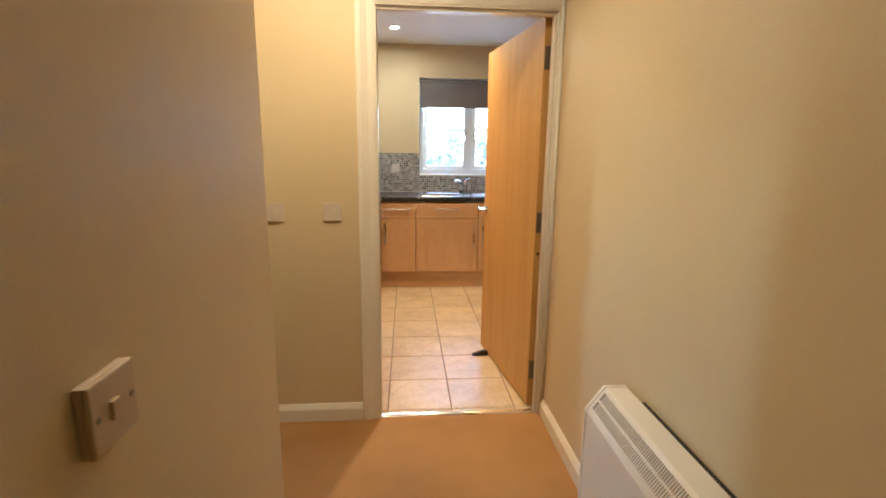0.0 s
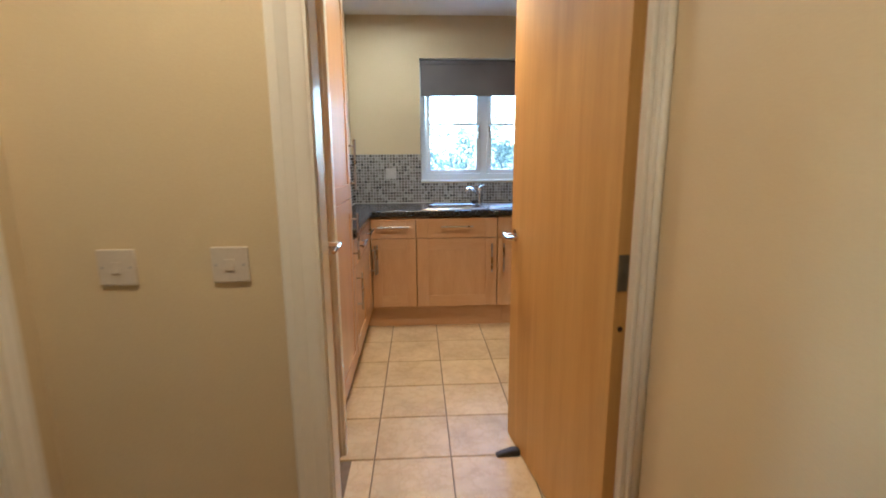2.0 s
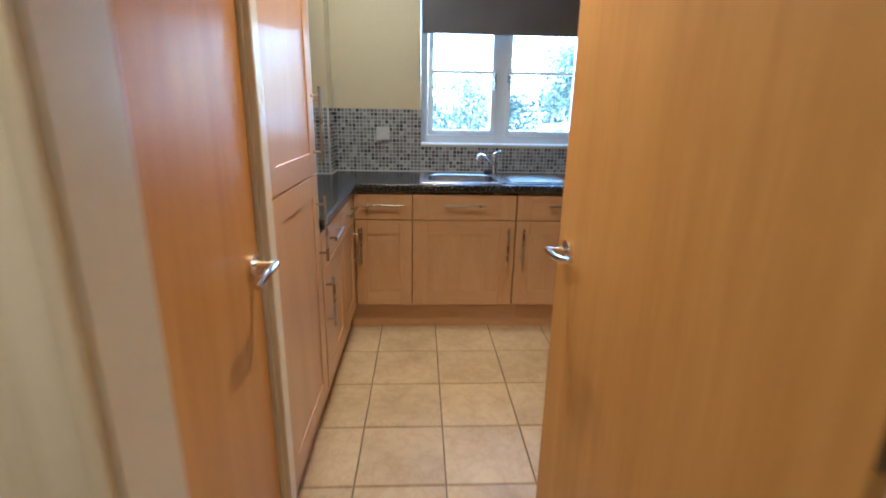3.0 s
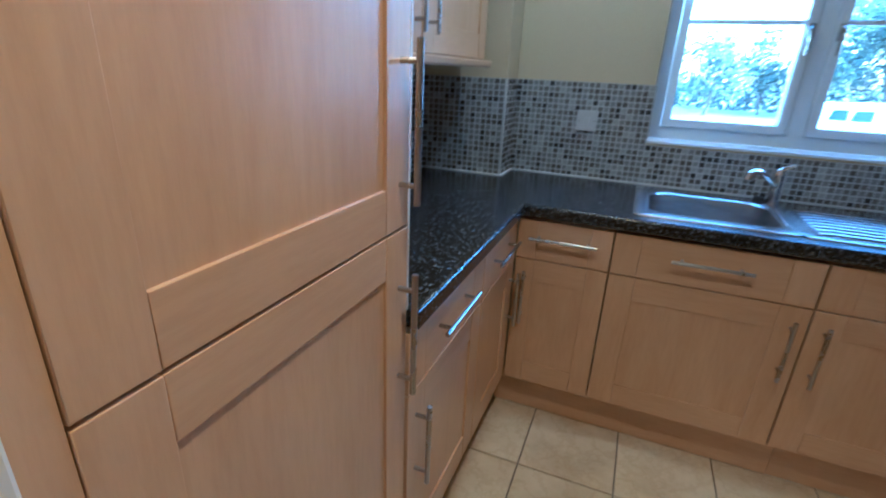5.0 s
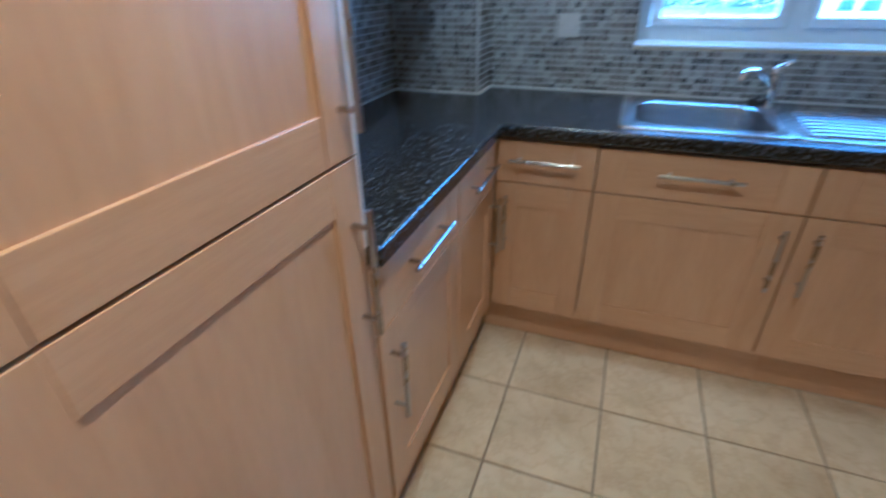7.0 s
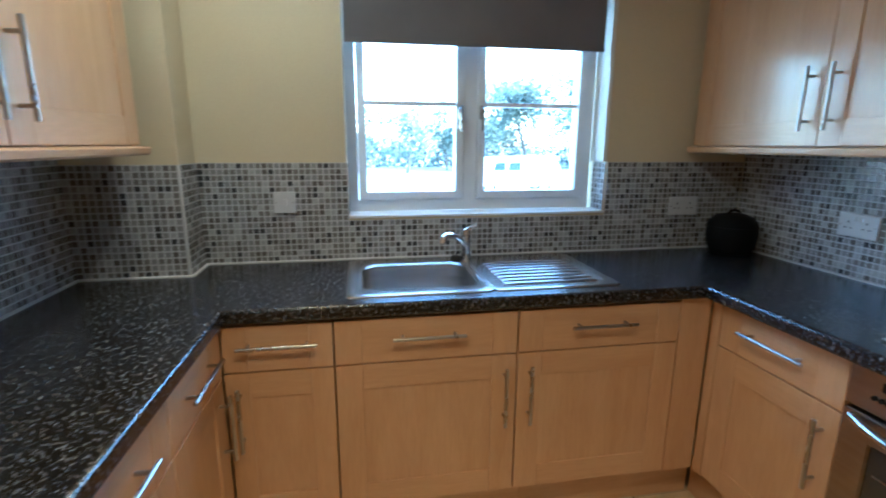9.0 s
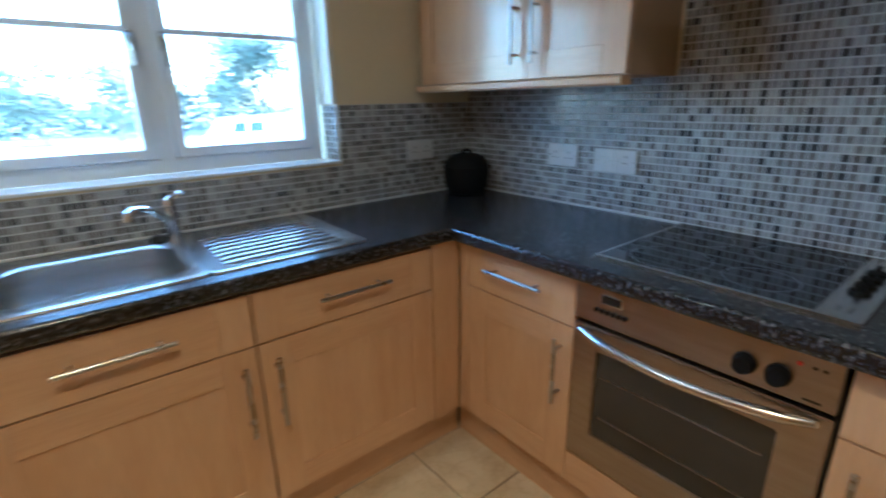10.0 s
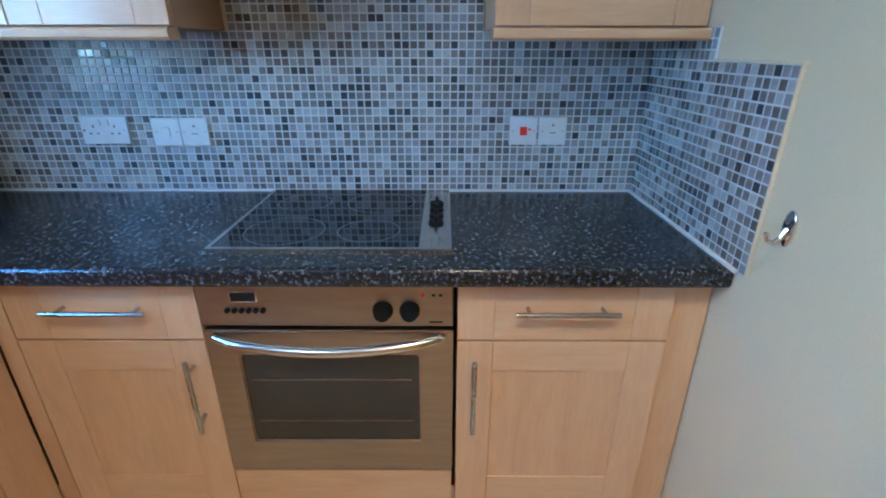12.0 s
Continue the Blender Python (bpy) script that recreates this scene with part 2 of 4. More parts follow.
def tube(bm, points, r, sides=10):
    """A bent round bar through the points, with mitred rings."""
    pts = [Vector(p) for p in points]
    rings = []
    up = Vector((0.13, 0.21, 0.97))
    for k, p in enumerate(pts):
        d = (pts[min(k + 1, len(pts) - 1)] - pts[max(k - 1, 0)]).normalized()
        s = d.cross(up).normalized()
        u = s.cross(d).normalized()
        rr = r[k] if isinstance(r, (list, tuple)) else r
        rings.append([bm.verts.new(p + rr * (math.cos(2 * math.pi * q / sides) * s + math.sin(2 * math.pi * q / sides) * u)) for q in range(sides)])
    for r0, r1 in zip(rings, rings[1:]):
        for q in range(sides):
            bm.faces.new((r0[q], r0[(q + 1) % sides], r1[(q + 1) % sides], r1[q]))
    bm.faces.new(rings[0][::-1])
    bm.faces.new(rings[-1])
    return bm


def prism(bm, outline, axis, lo, hi):
    """An outline (two coordinates) drawn out along an axis: 0, 1 or 2."""
    def put(p, w):
        c = list(p)
        c.insert(axis, w)
        return bm.verts.new(c)
    a = [put(p, lo) for p in outline]
    b = [put(p, hi) for p in outline]
    n = len(a)
    bm.faces.new(a)
    bm.faces.new(b[::-1])
    for k in range(n):
        bm.faces.new((a[k], b[k], b[(k + 1) % n], a[(k + 1) % n]))
    bmesh.ops.recalc_face_normals(bm, faces=bm.faces[:])
    return bm


def slab(us, vs, lo, hi, holes, axis):
    """A slab between lo and hi along an axis, cut on the lines us and vs, without the cells whose middle lies in a hole."""
    bm = bmesh.new()
    grid = {}

    def vert(i, j, w):
        if (i, j, w) not in grid:
            c = [us[i], vs[j]]
            c.insert(axis, w)
            grid[i, j, w] = bm.verts.new(c)
        return grid[i, j, w]

    def full(i, j):
        if not (0 <= i < len(us) - 1 and 0 <= j < len(vs) - 1):
            return False
        u, v = (us[i] + us[i + 1]) / 2, (vs[j] + vs[j + 1]) / 2
        return not any(a < u < b and c < v < d for a, b, c, d in holes)

    for i in range(len(us) - 1):
        for j in range(len(vs) - 1):
            if not full(i, j):
                continue
            ring = [(i, j), (i + 1, j), (i + 1, j + 1), (i, j + 1)]
            bm.faces.new([vert(a, b, hi) for a, b in ring])
            bm.faces.new([vert(a, b, lo) for a, b in ring[::-1]])
            for (p, q), (di, dj) in zip(zip(ring, ring[1:] + ring[:1]), ((0, -1), (1, 0), (0, 1), (-1, 0))):
                if not full(i + di, j + dj):
                    bm.faces.new((vert(*p, lo), vert(*q, lo), vert(*q, hi), vert(*p, hi)))
    bmesh.ops.recalc_face_normals(bm, faces=bm.faces[:])
    return bm


def finish(bm, name, mat, smooth=True):
    me = bpy.data.meshes.new(name)
    bm.to_mesh(me)
    bm.free()
    me.materials.append(mat)
    if smooth:
        me.shade_smooth()
        me.set_sharp_from_angle(angle=radians(35))
        for f in me.polygons:   # broad flat faces stay flat, so that only the rounded edges are shaded round
            if max(abs(c) for c in f.normal) > 0.9999 and len(f.vertices) == 4:
                e = [(me.vertices[f.vertices[k]].co - me.vertices[f.vertices[k - 1]].co).length for k in range(4)]
                if min(e) > 0.012:
                    f.use_smooth = False
    return me


def part(name, bm, mat, parent, label=""):
    ob = new(name, finish(bm, name, mat))
    ob.parent = parent
    if label:
        tagged(ob, label)
    return ob


def structure(name, bm, mat, label, category):
    return tagged(new(name, finish(bm, name, mat)), label, category, kind="structure")


def thing(name, m, label, category, group=""):
    ob = new(name)
    ob.empty_display_size = 0.1
    ob.matrix_world = m
    return tagged(ob, label, category, group)


def single(name, bm, mat, m, label, category, group=""):
    ob = new(name, finish(bm, name, mat))
    ob.matrix_world = m
    return tagged(ob, label, category, group)

# ---- the large structure ----
# Plan: hall x 0.65..1.705, y -1.6..2.11; kitchen x 0.19..3.0, y 2.22..5.03; ceiling 2.4.
CEIL = 2.40
WX0, WX1, WZ0, WZ1 = 1.143, 2.295, 1.087, 2.08   # window opening
structure("wall_north", slab([-0.05, WX0, WX1, 3.25], [-0.3, WZ0, WZ1, CEIL + 0.2], 5.03, 5.33, [(WX0, WX1, WZ0, WZ1)], 1), cream,
          "cream painted kitchen wall with a window opening", "wall")
structure("wall_east", boxed(3.0, 2.764, -0.05, 3.2, 5.03, CEIL), cream, "cream painted kitchen wall behind the hob", "wall")
structure("wall_east_return", boxed(1.84, 2.22, -0.05, 3.2, 2.764, CEIL), cream, "cream painted return wall beside the worktop", "wall")
structure("wall_west", boxed(0.05, 2.93, -0.05, 0.19, 5.03, CEIL), cream, "cream painted wall behind the left worktop", "wall")
structure("wall_cupboard", slab([2.22, 2.26, 2.885, 2.93], [-0.05, 1.93, CEIL], 0.65, 0.765, [(2.26, 2.885, -0.06, 1.93)], 0), cream,
          "cream painted wall round a closed cupboard door", "wall")
structure("wall_cupboard_back", boxed(0.19, 2.22, -0.05, 0.25, 2.93, CEIL), cream, "plain cream back wall of the cupboard", "wall")
structure("wall_pipe_boxing", boxed(0.19, 4.85, 0.0, 0.569, 5.03, CEIL), cream, "cream boxed-in pipe duct in the kitchen corner", "wall")
structure("wall_hall_north", slab([0.20, 0.868, 1.69, 1.84], [-0.05, 1.945, CEIL], 2.11, 2.22, [(0.868, 1.69, -0.06, 1.945)], 1), cream,
          "cream painted hall wall round the kitchen doorway", "wall")
structure("wall_hall_east", boxed(1.705, -1.7, -0.05, 1.84, 2.11, CEIL), cream, "cream painted hall wall behind the heater", "wall")
structure("wall_hall_west", boxed(0.20, -1.7, -0.05, 0.65, 1.16, CEIL), cream, "cream painted hall wall with an outer corner", "wall")
structure("wall_hall_south", boxed(0.65, -1.8, -0.05, 1.84, -1.7, CEIL), cream, "plain cream end wall of the hall", "wall")
structure("wall_side_room", slab([1.16, 1.22, 1.98, 2.22], [-0.05, 1.945, CEIL], 0.10, 0.20, [(1.22, 1.98, -0.06, 1.945)], 0), cream,
          "cream painted wall round the open side doorway", "wall")
structure("wall_side_room_north", boxed(-3.0, 3.0, -0.05, 0.05, 3.12, CEIL), cream, "pale wall of the side room", "wall")
structure("wall_side_room_south", boxed(-3.0, 0.0, -0.05, 0.20, 0.1, CEIL), cream, "pale wall of the side room", "wall")
structure("wall_side_room_west", slab([0.0, 2.4, 2.8, 3.12], [-0.05, 1.1, 1.7, CEIL], -3.12, -3.0, [(2.4, 2.8, 1.1, 1.7)], 0), cream,
          "pale side room wall with a window opening", "wall")
structure("wall_side_room_east", boxed(0.05, 2.22, -0.05, 0.19, 3.12, CEIL), cream, "pale wall of the side room", "wall")
structure("ceiling", slab([-3.12, 0.05, 3.2], [-1.8, 0.0, 5.03], CEIL, CEIL + 0.12, [(-3.2, 0.05, 3.12, 5.1)], 2), white_ceiling, "flat white painted ceiling", "ceiling")
structure("foundation", boxed(-3.1, -1.78, -1.05, 3.18, 5.01, -0.162), gravel_base, "plain concrete footing under the floor", "foundation")
structure("floor_base", boxed(-3.12, -1.8, -0.16, 3.2, 5.03, -0.03), floor_grout, "grouted floor under the tiles", "floor")
structure("floor_hall_carpet", slab([0.20, 0.65, 1.705], [-1.7, 1.16, 2.125], -0.03, 0.004, [(0.1, 0.65, -2, 1.16)], 2), carpet,
          "short-pile orange-brown hall carpet", "carpet")
structure("floor_side_room_carpet", boxed(-3.0, 0.1, -0.03, 0.20, 3.0, 0.003), two_tone("pale_carpet", (0.42, 0.38, 0.33), (0.48, 0.44, 0.39), 3, 0.95, fine=380, bumps=0.8),
          "pale beige carpet of the side room", "carpet")
structure("floor_kitchen_bed", boxed(0.19, 2.14, -0.03, 3.0, 5.03, -0.004), floor_grout, "dark brown grout bed of the kitchen floor", "floor")


def skirting(name, a, b, normal):
    """A moulded skirting board from a to b on a wall whose face looks along normal."""
    a, b, n = Vector((*a, 0)), Vector((*b, 0)), Vector((*normal, 0))
    prof = [(0, 0), (0.018, 0), (0.018, 0.062), (0.015, 0.070), (0.012, 0.073), (0.010, 0.082), (0.004, 0.088), (0, 0.088)]
    bm = bmesh.new()
    ra = [bm.verts.new(a + n * d + Vector((0, 0, h + 0.003))) for d, h in prof]
    rb = [bm.verts.new(b + n * d + Vector((0, 0, h + 0.003))) for d, h in prof]
    for k in range(len(prof)):
        q = (k + 1) % len(prof)
        bm.faces.new((ra[k], rb[k], rb[q], ra[q]))
    bm.faces.new(ra)
    bm.faces.new(rb[::-1])
    bmesh.ops.recalc_face_normals(bm, faces=bm.faces[:])
    return structure(name, bm, white_gloss, "white gloss moulded skirting board", "skirting board")


skirting("baseboard_hall_north", (0.205, 2.11), (0.788, 2.11), (0, -1))
skirting("baseboard_hall_east", (1.705, -1.69), (1.705, 2.09), (-1, 0))
skirting("baseboard_hall_west", (0.65, -1.69), (0.65, 1.16), (1, 0))
skirting("baseboard_hall_corner", (0.21, 1.16), (0.65, 1.16), (0, 1))
skirting("baseboard_side_room_north", (-2.9, 3.0), (0.04, 3.0), (0, -1))
skirting("baseboard_side_room_west", (-3.0, 0.12), (-3.0, 2.98), (1, 0))


def architrave_profile(w, out):
    return [(0, 0), (w, 0), (w, out * 0.75), (w - 0.006, out), (w - 0.022, out), (w - 0.026, out * 0.82), (w * 0.45, out * 0.72),
            (w * 0.40, out * 0.55), (0.010, out * 0.5), (0.004, out * 0.42), (0, out * 0.3)]


def door_frame(name, m, width, height, depth, left=0.075, right=0.075, stop=True, left_stop=0.024, flat=False):
    """Lining, stops and moulded architraves. Local x runs across the opening, the near face of the wall is y = 0, the far one y = depth."""
    ob = thing(name, m, "white gloss painted door frame with moulded architrave", "door frame")
    tagged(ob, kind="structure")
    shape = (lambda w, out: [(0, 0), (w, 0), (w, out - 0.002), (w - 0.003, out), (0.003, out), (0, out - 0.002)]) if flat else architrave_profile
    e = 0.012
    part("lining", boxed(-0.002, -0.003, 0.004, e, depth + 0.003, height - e, 0.002), white_gloss, ob)
    part("lining", boxed(width - e, -0.003, 0.004, width + 0.002, depth + 0.003, height - e, 0.002), white_gloss, ob)
    part("lining_head", boxed(-0.002, -0.003, height - e, width + 0.002, depth + 0.003, height + 0.001, 0.002), white_gloss, ob)
    if stop:
        part("stop", boxed(e, 0.012, 0.004, e + left_stop, 0.05, height - e, 0.001), white_gloss, ob)
        part("stop", boxed(width - e - 0.014, 0.012, 0.004, width - e, 0.05, height - e, 0.003), white_gloss, ob)
        part("stop_head", boxed(e, 0.012, height - e - 0.014, width - e, 0.05, height - e, 0.003), white_gloss, ob)
    for near, sgn in ((0.0, -1), (depth, 1)):
        for x0, w, dirn in ((0.004, left, -1), (width - 0.004, right, 1)):
            if w <= 0:
                continue
            bm = bmesh.new()
            prism(bm, [(x0 + dirn * u, near + sgn * v) for u, v in shape(w, 0.018)], 2, 0.004, height + 0.0745)
            part("architrave", bm, white_gloss, ob)
        bm = bmesh.new()
        prism(bm, [(near + sgn * v, height - 0.004 + u) for u, v in shape(0.075, 0.0175)], 0, 0.004 - max(left, 0.001), width - 0.004 + max(right, 0.001))
        part("architrave_head", bm, white_gloss, ob)
    return ob


door_frame("door_frame_1", pose(0.868, 2.11, 0), 0.822, 1.945, 0.11, 0.080, 0.0, left_stop=0.003)
door_frame("door_frame_2", pose(0.20, 1.22, 0, 0, 0, 90), 0.76, 1.945, 0.10, 0.05, 0.075)
door_frame("door_frame_3", pose(0.765, 2.26, 0, 0, 0, 90), 0.625, 1.93, 0.115, 0.03, 0.049, False, flat=True)
part("architrave", prism(bmesh.new(), [(1.687, 2.11), (1.704, 2.11), (1.704, 2.095), (1.690, 2.092)], 2, 0.004, 2.0), white_gloss,
     tagged(thing("door_frame_4", pose(0, 0, 0), "narrow white gloss architrave strip against the hall wall", "door frame"), kind="structure"))
structure("threshold_strip", prism(bmesh.new(), [(2.112, 0.004), (2.120, 0.010), (2.140, 0.011), (2.150, 0.003)], 0, 0.884, 1.675), chrome,
          "bright metal threshold strip between carpet and tiles", "threshold")


# ---- doors ----
def lever_handle(parent, m, name="door_handle"):
    """A chrome lever on a round rose: local y points out of the door, the lever runs along +x."""
    bm = bmesh.new()
    rod(bm, (0, 0, 0), (0, 0.008, 0), 0.026, 24)
    rod(bm, (0, 0.008, 0), (0, 0.05, 0), 0.0095, 14)
    tube(bm, [(-0.008, 0.052, 0), (0.012, 0.054, 0.001), (0.045, 0.056, 0.003), (0.085, 0.054, -0.002), (0.118, 0.049, -0.010)], [0.010, 0.0105, 0.009, 0.0085, 0.0075], 12)
    bmesh.ops.transform(bm, matrix=m, verts=bm.verts[:])
    return part(name, bm, chrome, parent, "polished chrome lever handle on a round rose")


def hinge_part(parent, z, y0):
    bm = boxed(0.004, y0 - 0.003, z - 0.05, 0.034, y0, z + 0.05, 0.001)
    rod(bm, (0.046, y0 - 0.003, z - 0.05), (0.046, y0 - 0.003, z + 0.05), 0.006, 12)
    for dz in (-0.035, 0.0, 0.035):
        rod(bm, (0.019, y0 - 0.0045, z + dz), (0.019, y0 - 0.002, z + dz), 0.0045, 10)
    part("hinge", bm, dull_metal, parent, "dull metal butt hinge")


leaf_len = 0.832
leaf_turn = math.degrees(math.atan2(0.117, 0.824))
kitchen_door = thing("door_1", pose(1.639, 2.178, 0.012, 0, 0, leaf_turn), "open flush oak veneer kitchen door", "door")
tagged(kitchen_door, kind="structure")
part("leaf", boxed(0, 0, 0, 0.042, leaf_len, 1.915, 0.0015), oak_v, kitchen_door)
for hz in (0.20, 0.975, 1.74):
    hinge_part(kitchen_door, hz, 0.0)
lever_handle(kitchen_door, pose(0, leaf_len - 0.06, 0.955, 0, 0, 90) @ pose(0, 0, 0, 0, 180, 0))
lever_handle(kitchen_door, pose(0.042, leaf_len - 0.06, 0.955, 0, 0, -90))
part("screw_hole", rod(bmesh.new(), (0.021, -0.0012, 0.818), (0.021, 0.004, 0.818), 0.008, 12), dark_gap, kitchen_door, "dark round hole in the door edge")

cupboard_door = thing("door_2", pose(0.757, 2.274, 0.008), "closed glossy oak veneer cupboard door", "door")
tagged(cupboard_door, kind="structure")
part("leaf", boxed(-0.04, 0.002, 0, 0, 0.596, 1.905, 0.0015), oak_gloss, cupboard_door)
lever_handle(cupboard_door, pose(0, 0.548, 0.955, 0, 0, -90))

part("strike_plate", boxed(0.11, 1.965, 0.93, 0.15, 1.9672, 0.99, 0.0005), nickel,
     tagged(thing("door_keep", pose(0, 0, 0), "small metal strike plate on the white frame", "strike plate"), kind="structure"))

bm = bmesh.new()
prism(bm, [(0, 0), (0.105, 0), (0.105, 0.008), (0.085, 0.016), (0.03, 0.034), (0, 0.030)], 1, -0.018, 0.018)
bmesh.ops.bevel(bm, geom=bm.edges[:], offset=0.004, segments=2, affect="EDGES")
single("door_wedge", bm, rubber, pose(1.545, 2.845, 0.001, 0, 0, 182), "black rubber wedge pushed under the open door", "door wedge")

# ---- window ----
win = tagged(thing("window_1", pose(0, 0, 0), "white upvc two-light casement window with glazing bars", "window"), kind="structure")
FY0, FY1 = 5.150, 5.210
F0, F1, FZ0, FZ1 = WX0 + 0.004, WX1 - 0.02, WZ0 + 0.012, WZ1 - 0.004
MID = 1.690
bm = slab([F0, F0 + 0.045, MID - 0.030, MID + 0.030, F1 - 0.045, F1], [FZ0, FZ0 + 0.05, FZ1 - 0.045, FZ1], FY0, FY1,
          [(F0 + 0.045, MID - 0.03, FZ0 + 0.05, FZ1 - 0.045), (MID + 0.03, F1 - 0.045, FZ0 + 0.05, FZ1 - 0.045)], 1)
bmesh.ops.bevel(bm, geom=[e for e in bm.edges if e.calc_face_angle(0) > 0.5], offset=0.003, segments=2, affect="EDGES")
part("window_frame", bm, upvc, win)
for a, b in ((F0 + 0.047, MID - 0.032), (MID + 0.032, F1 - 0.047)):
    z0, z1 = FZ0 + 0.052, FZ1 - 0.047
    s = 0.034
    bm = slab([a, a + s, b - s, b], [z0, z0 + s, z1 - s, z1], FY0 - 0.014, FY1 - 0.004, [(a + s, b - s, z0 + s, z1 - s)], 1)
    bmesh.ops.bevel(bm, geom=[e for e in bm.edges if e.calc_face_angle(0) > 0.5], offset=0.004, segments=2, affect="EDGES")
    sash = part("casement", bm, upvc, win)
    part("glazing_bar", boxed(a + s - 0.002, FY0 + 0.004, 1.556, b - s + 0.002, FY0 + 0.034, 1.574, 0.002), upvc, sash)
    pane = part("pane", boxed(a + s - 0.004, FY0 + 0.016, z0 + s - 0.004, b - s + 0.004, FY0 + 0.022, z1 - s + 0.004), pane_glass, sash, "clear window glass")
    pane.visible_shadow = False
    hx = b - 0.017 if a < 1.5 else a + 0.017
    bm = boxed(hx - 0.011, FY0 - 0.024, 1.50, hx + 0.011, FY0 - 0.014, 1.56, 0.003)
    tube(bm, [(hx, FY0 - 0.028, 1.548), (hx, FY0 - 0.040, 1.54), (hx, FY0 - 0.042, 1.50), (hx, FY0 - 0.040, 1.45)], [0.007, 0.008, 0.007, 0.006], 10)
    part("window_handle", bm, nickel, sash, "satin metal casement handle")
part("window_sill", boxed(WX0 + 0.001, 5.022, WZ0, WX1 - 0.001, FY0 + 0.002, WZ0 + 0.012, 0.003), upvc, win, "white window sill board")
structure("wall_reveal_lining_1", boxed(WX1 - 0.018, 5.031, 1.32, WX1 - 0.001, FY0 + 0.001, WZ1 - 0.001), white_gloss, "white painted window reveal", "window reveal")
structure("wall_reveal_lining_2", boxed(WX0 + 0.0005, 5.031, 1.32, WX0 + 0.004, FY0 + 0.001, WZ1 - 0.001), white_gloss, "white painted window reveal", "window reveal")
structure("wall_reveal_lining_3", boxed(WX0 + 0.004, 5.031, WZ1 - 0.005, WX1 - 0.018, FY0 + 0.001, WZ1 - 0.001), white_gloss, "white painted window reveal", "window reveal")

blind = thing("roller_blind", pose(1.150, 5.052, 1.79), "partly lowered grey fabric roller blind", "blind")
bm = bmesh.new()
prism(bm, [(0.0, 0.0), (0.0, 0.012), (-0.002, 0.10), (0.0, 0.24), (0.0025, 0.24), (0.0005, 0.10), (0.0025, 0.012), (0.0025, 0.0)], 0, 0.004, 1.104)
part("cloth", bm, blind_cloth, blind)
part("roller_tube", rod(bmesh.new(), (0.0, 0.018, 0.258), (1.112, 0.018, 0.258), 0.023, 20), blind_cloth, blind)
part("bottom_bar", boxed(0.003, -0.004, -0.006, 1.105, 0.007, 0.012, 0.003), blind_cloth, blind)

# ---- kitchen units ----
HANDLE_R = 0.006


def bar_handle(parent, a, b, out=0.032):
    """A round bar handle on two posts; a and b are its ends in the front's plane y = 0, which looks along -y."""
    a, b = Vector(a), Vector(b)
    d = (b - a).normalized()
    o = Vector((0, -out, 0))
    bm = bmesh.new()
    rod(bm, a + o, b + o, HANDLE_R, 14)
    for p in (a + d * 0.032, b - d * 0.032):
        rod(bm, p + Vector((0, 0.001, 0)), p + o, 0.005, 10)
    return part("handle", bm, nickel, parent, "satin steel bar handle")


def shaker_door(parent, x0, z0, x1, z1, handle=None, stile=0.085, rail=0.085, name="door"):
    """A framed door: its front is y = 0, it is 20 mm thick, the panel lies 6 mm back."""
    t = 0.02
    g = 0.0004
    door = part(name, boxed(x0 + stile - 0.002, 0.006, z0 + rail - 0.002, x1 - stile + 0.002, t - 0.001, z1 - rail + 0.002), maple_v, parent)
    for xa, xb in ((x0, x0 + stile), (x1 - stile, x1)):
        part("stile", boxed(xa, 0, z0, xb, t, z1, 0.0016), maple_v, door)
    for za, zb in ((z0, z0 + rail), (z1 - rail, z1)):
        part("rail", boxed(x0 + stile + g, 0.0006, za, x1 - stile - g, t, zb, 0.0016), maple_h, door)
    if handle:
        bar_handle(door, *handle)
    return door


def drawer_front(parent, x0, z0, x1, z1, handle=True, stile=0.085):
    front = part("drawer_front", boxed(x0 + stile + 0.0004, 0.0006, z0, x1 - stile - 0.0004, 0.02, z1, 0.0012), maple_h, parent)
    for xa, xb in ((x0, x0 + stile), (x1 - stile, x1)):
        part("stile", boxed(xa, 0, z0, xb, 0.02, z1, 0.0016), maple_v, front)
    if handle:
        c, zc = (x0 + x1) / 2, (z0 + z1) / 2 + 0.012
        w = min(0.118, (x1 - x0) / 2 - 0.03)
        bar_handle(front, (c - w, 0, zc), (c + w, 0, zc))
    return front


def base_unit(m, w, side, label, hand=True, depth=0.56, top=0.861):
    """A base unit: drawer over a framed door, front at y = 0 looking along -y, x from 0 to w. side: where the door's handle is."""
    ob = thing("base_cabinet", m, label, "cabinet", "base cabinets")
    g = 0.002
    part("body", boxed(0.001, 0.021, 0.168, w - 0.001, depth, top), carcass, ob)
    st = 0.085 if w > 0.35 else 0.07
    drawer_front(ob, g, 0.704, w - g, 0.852, hand, st)
    hx = w - 0.043 if side == "far" else 0.043
    shaker_door(ob, g, 0.175, w - g, 0.699, ((hx, 0, 0.445), (hx, 0, 0.66)), st)
    return ob


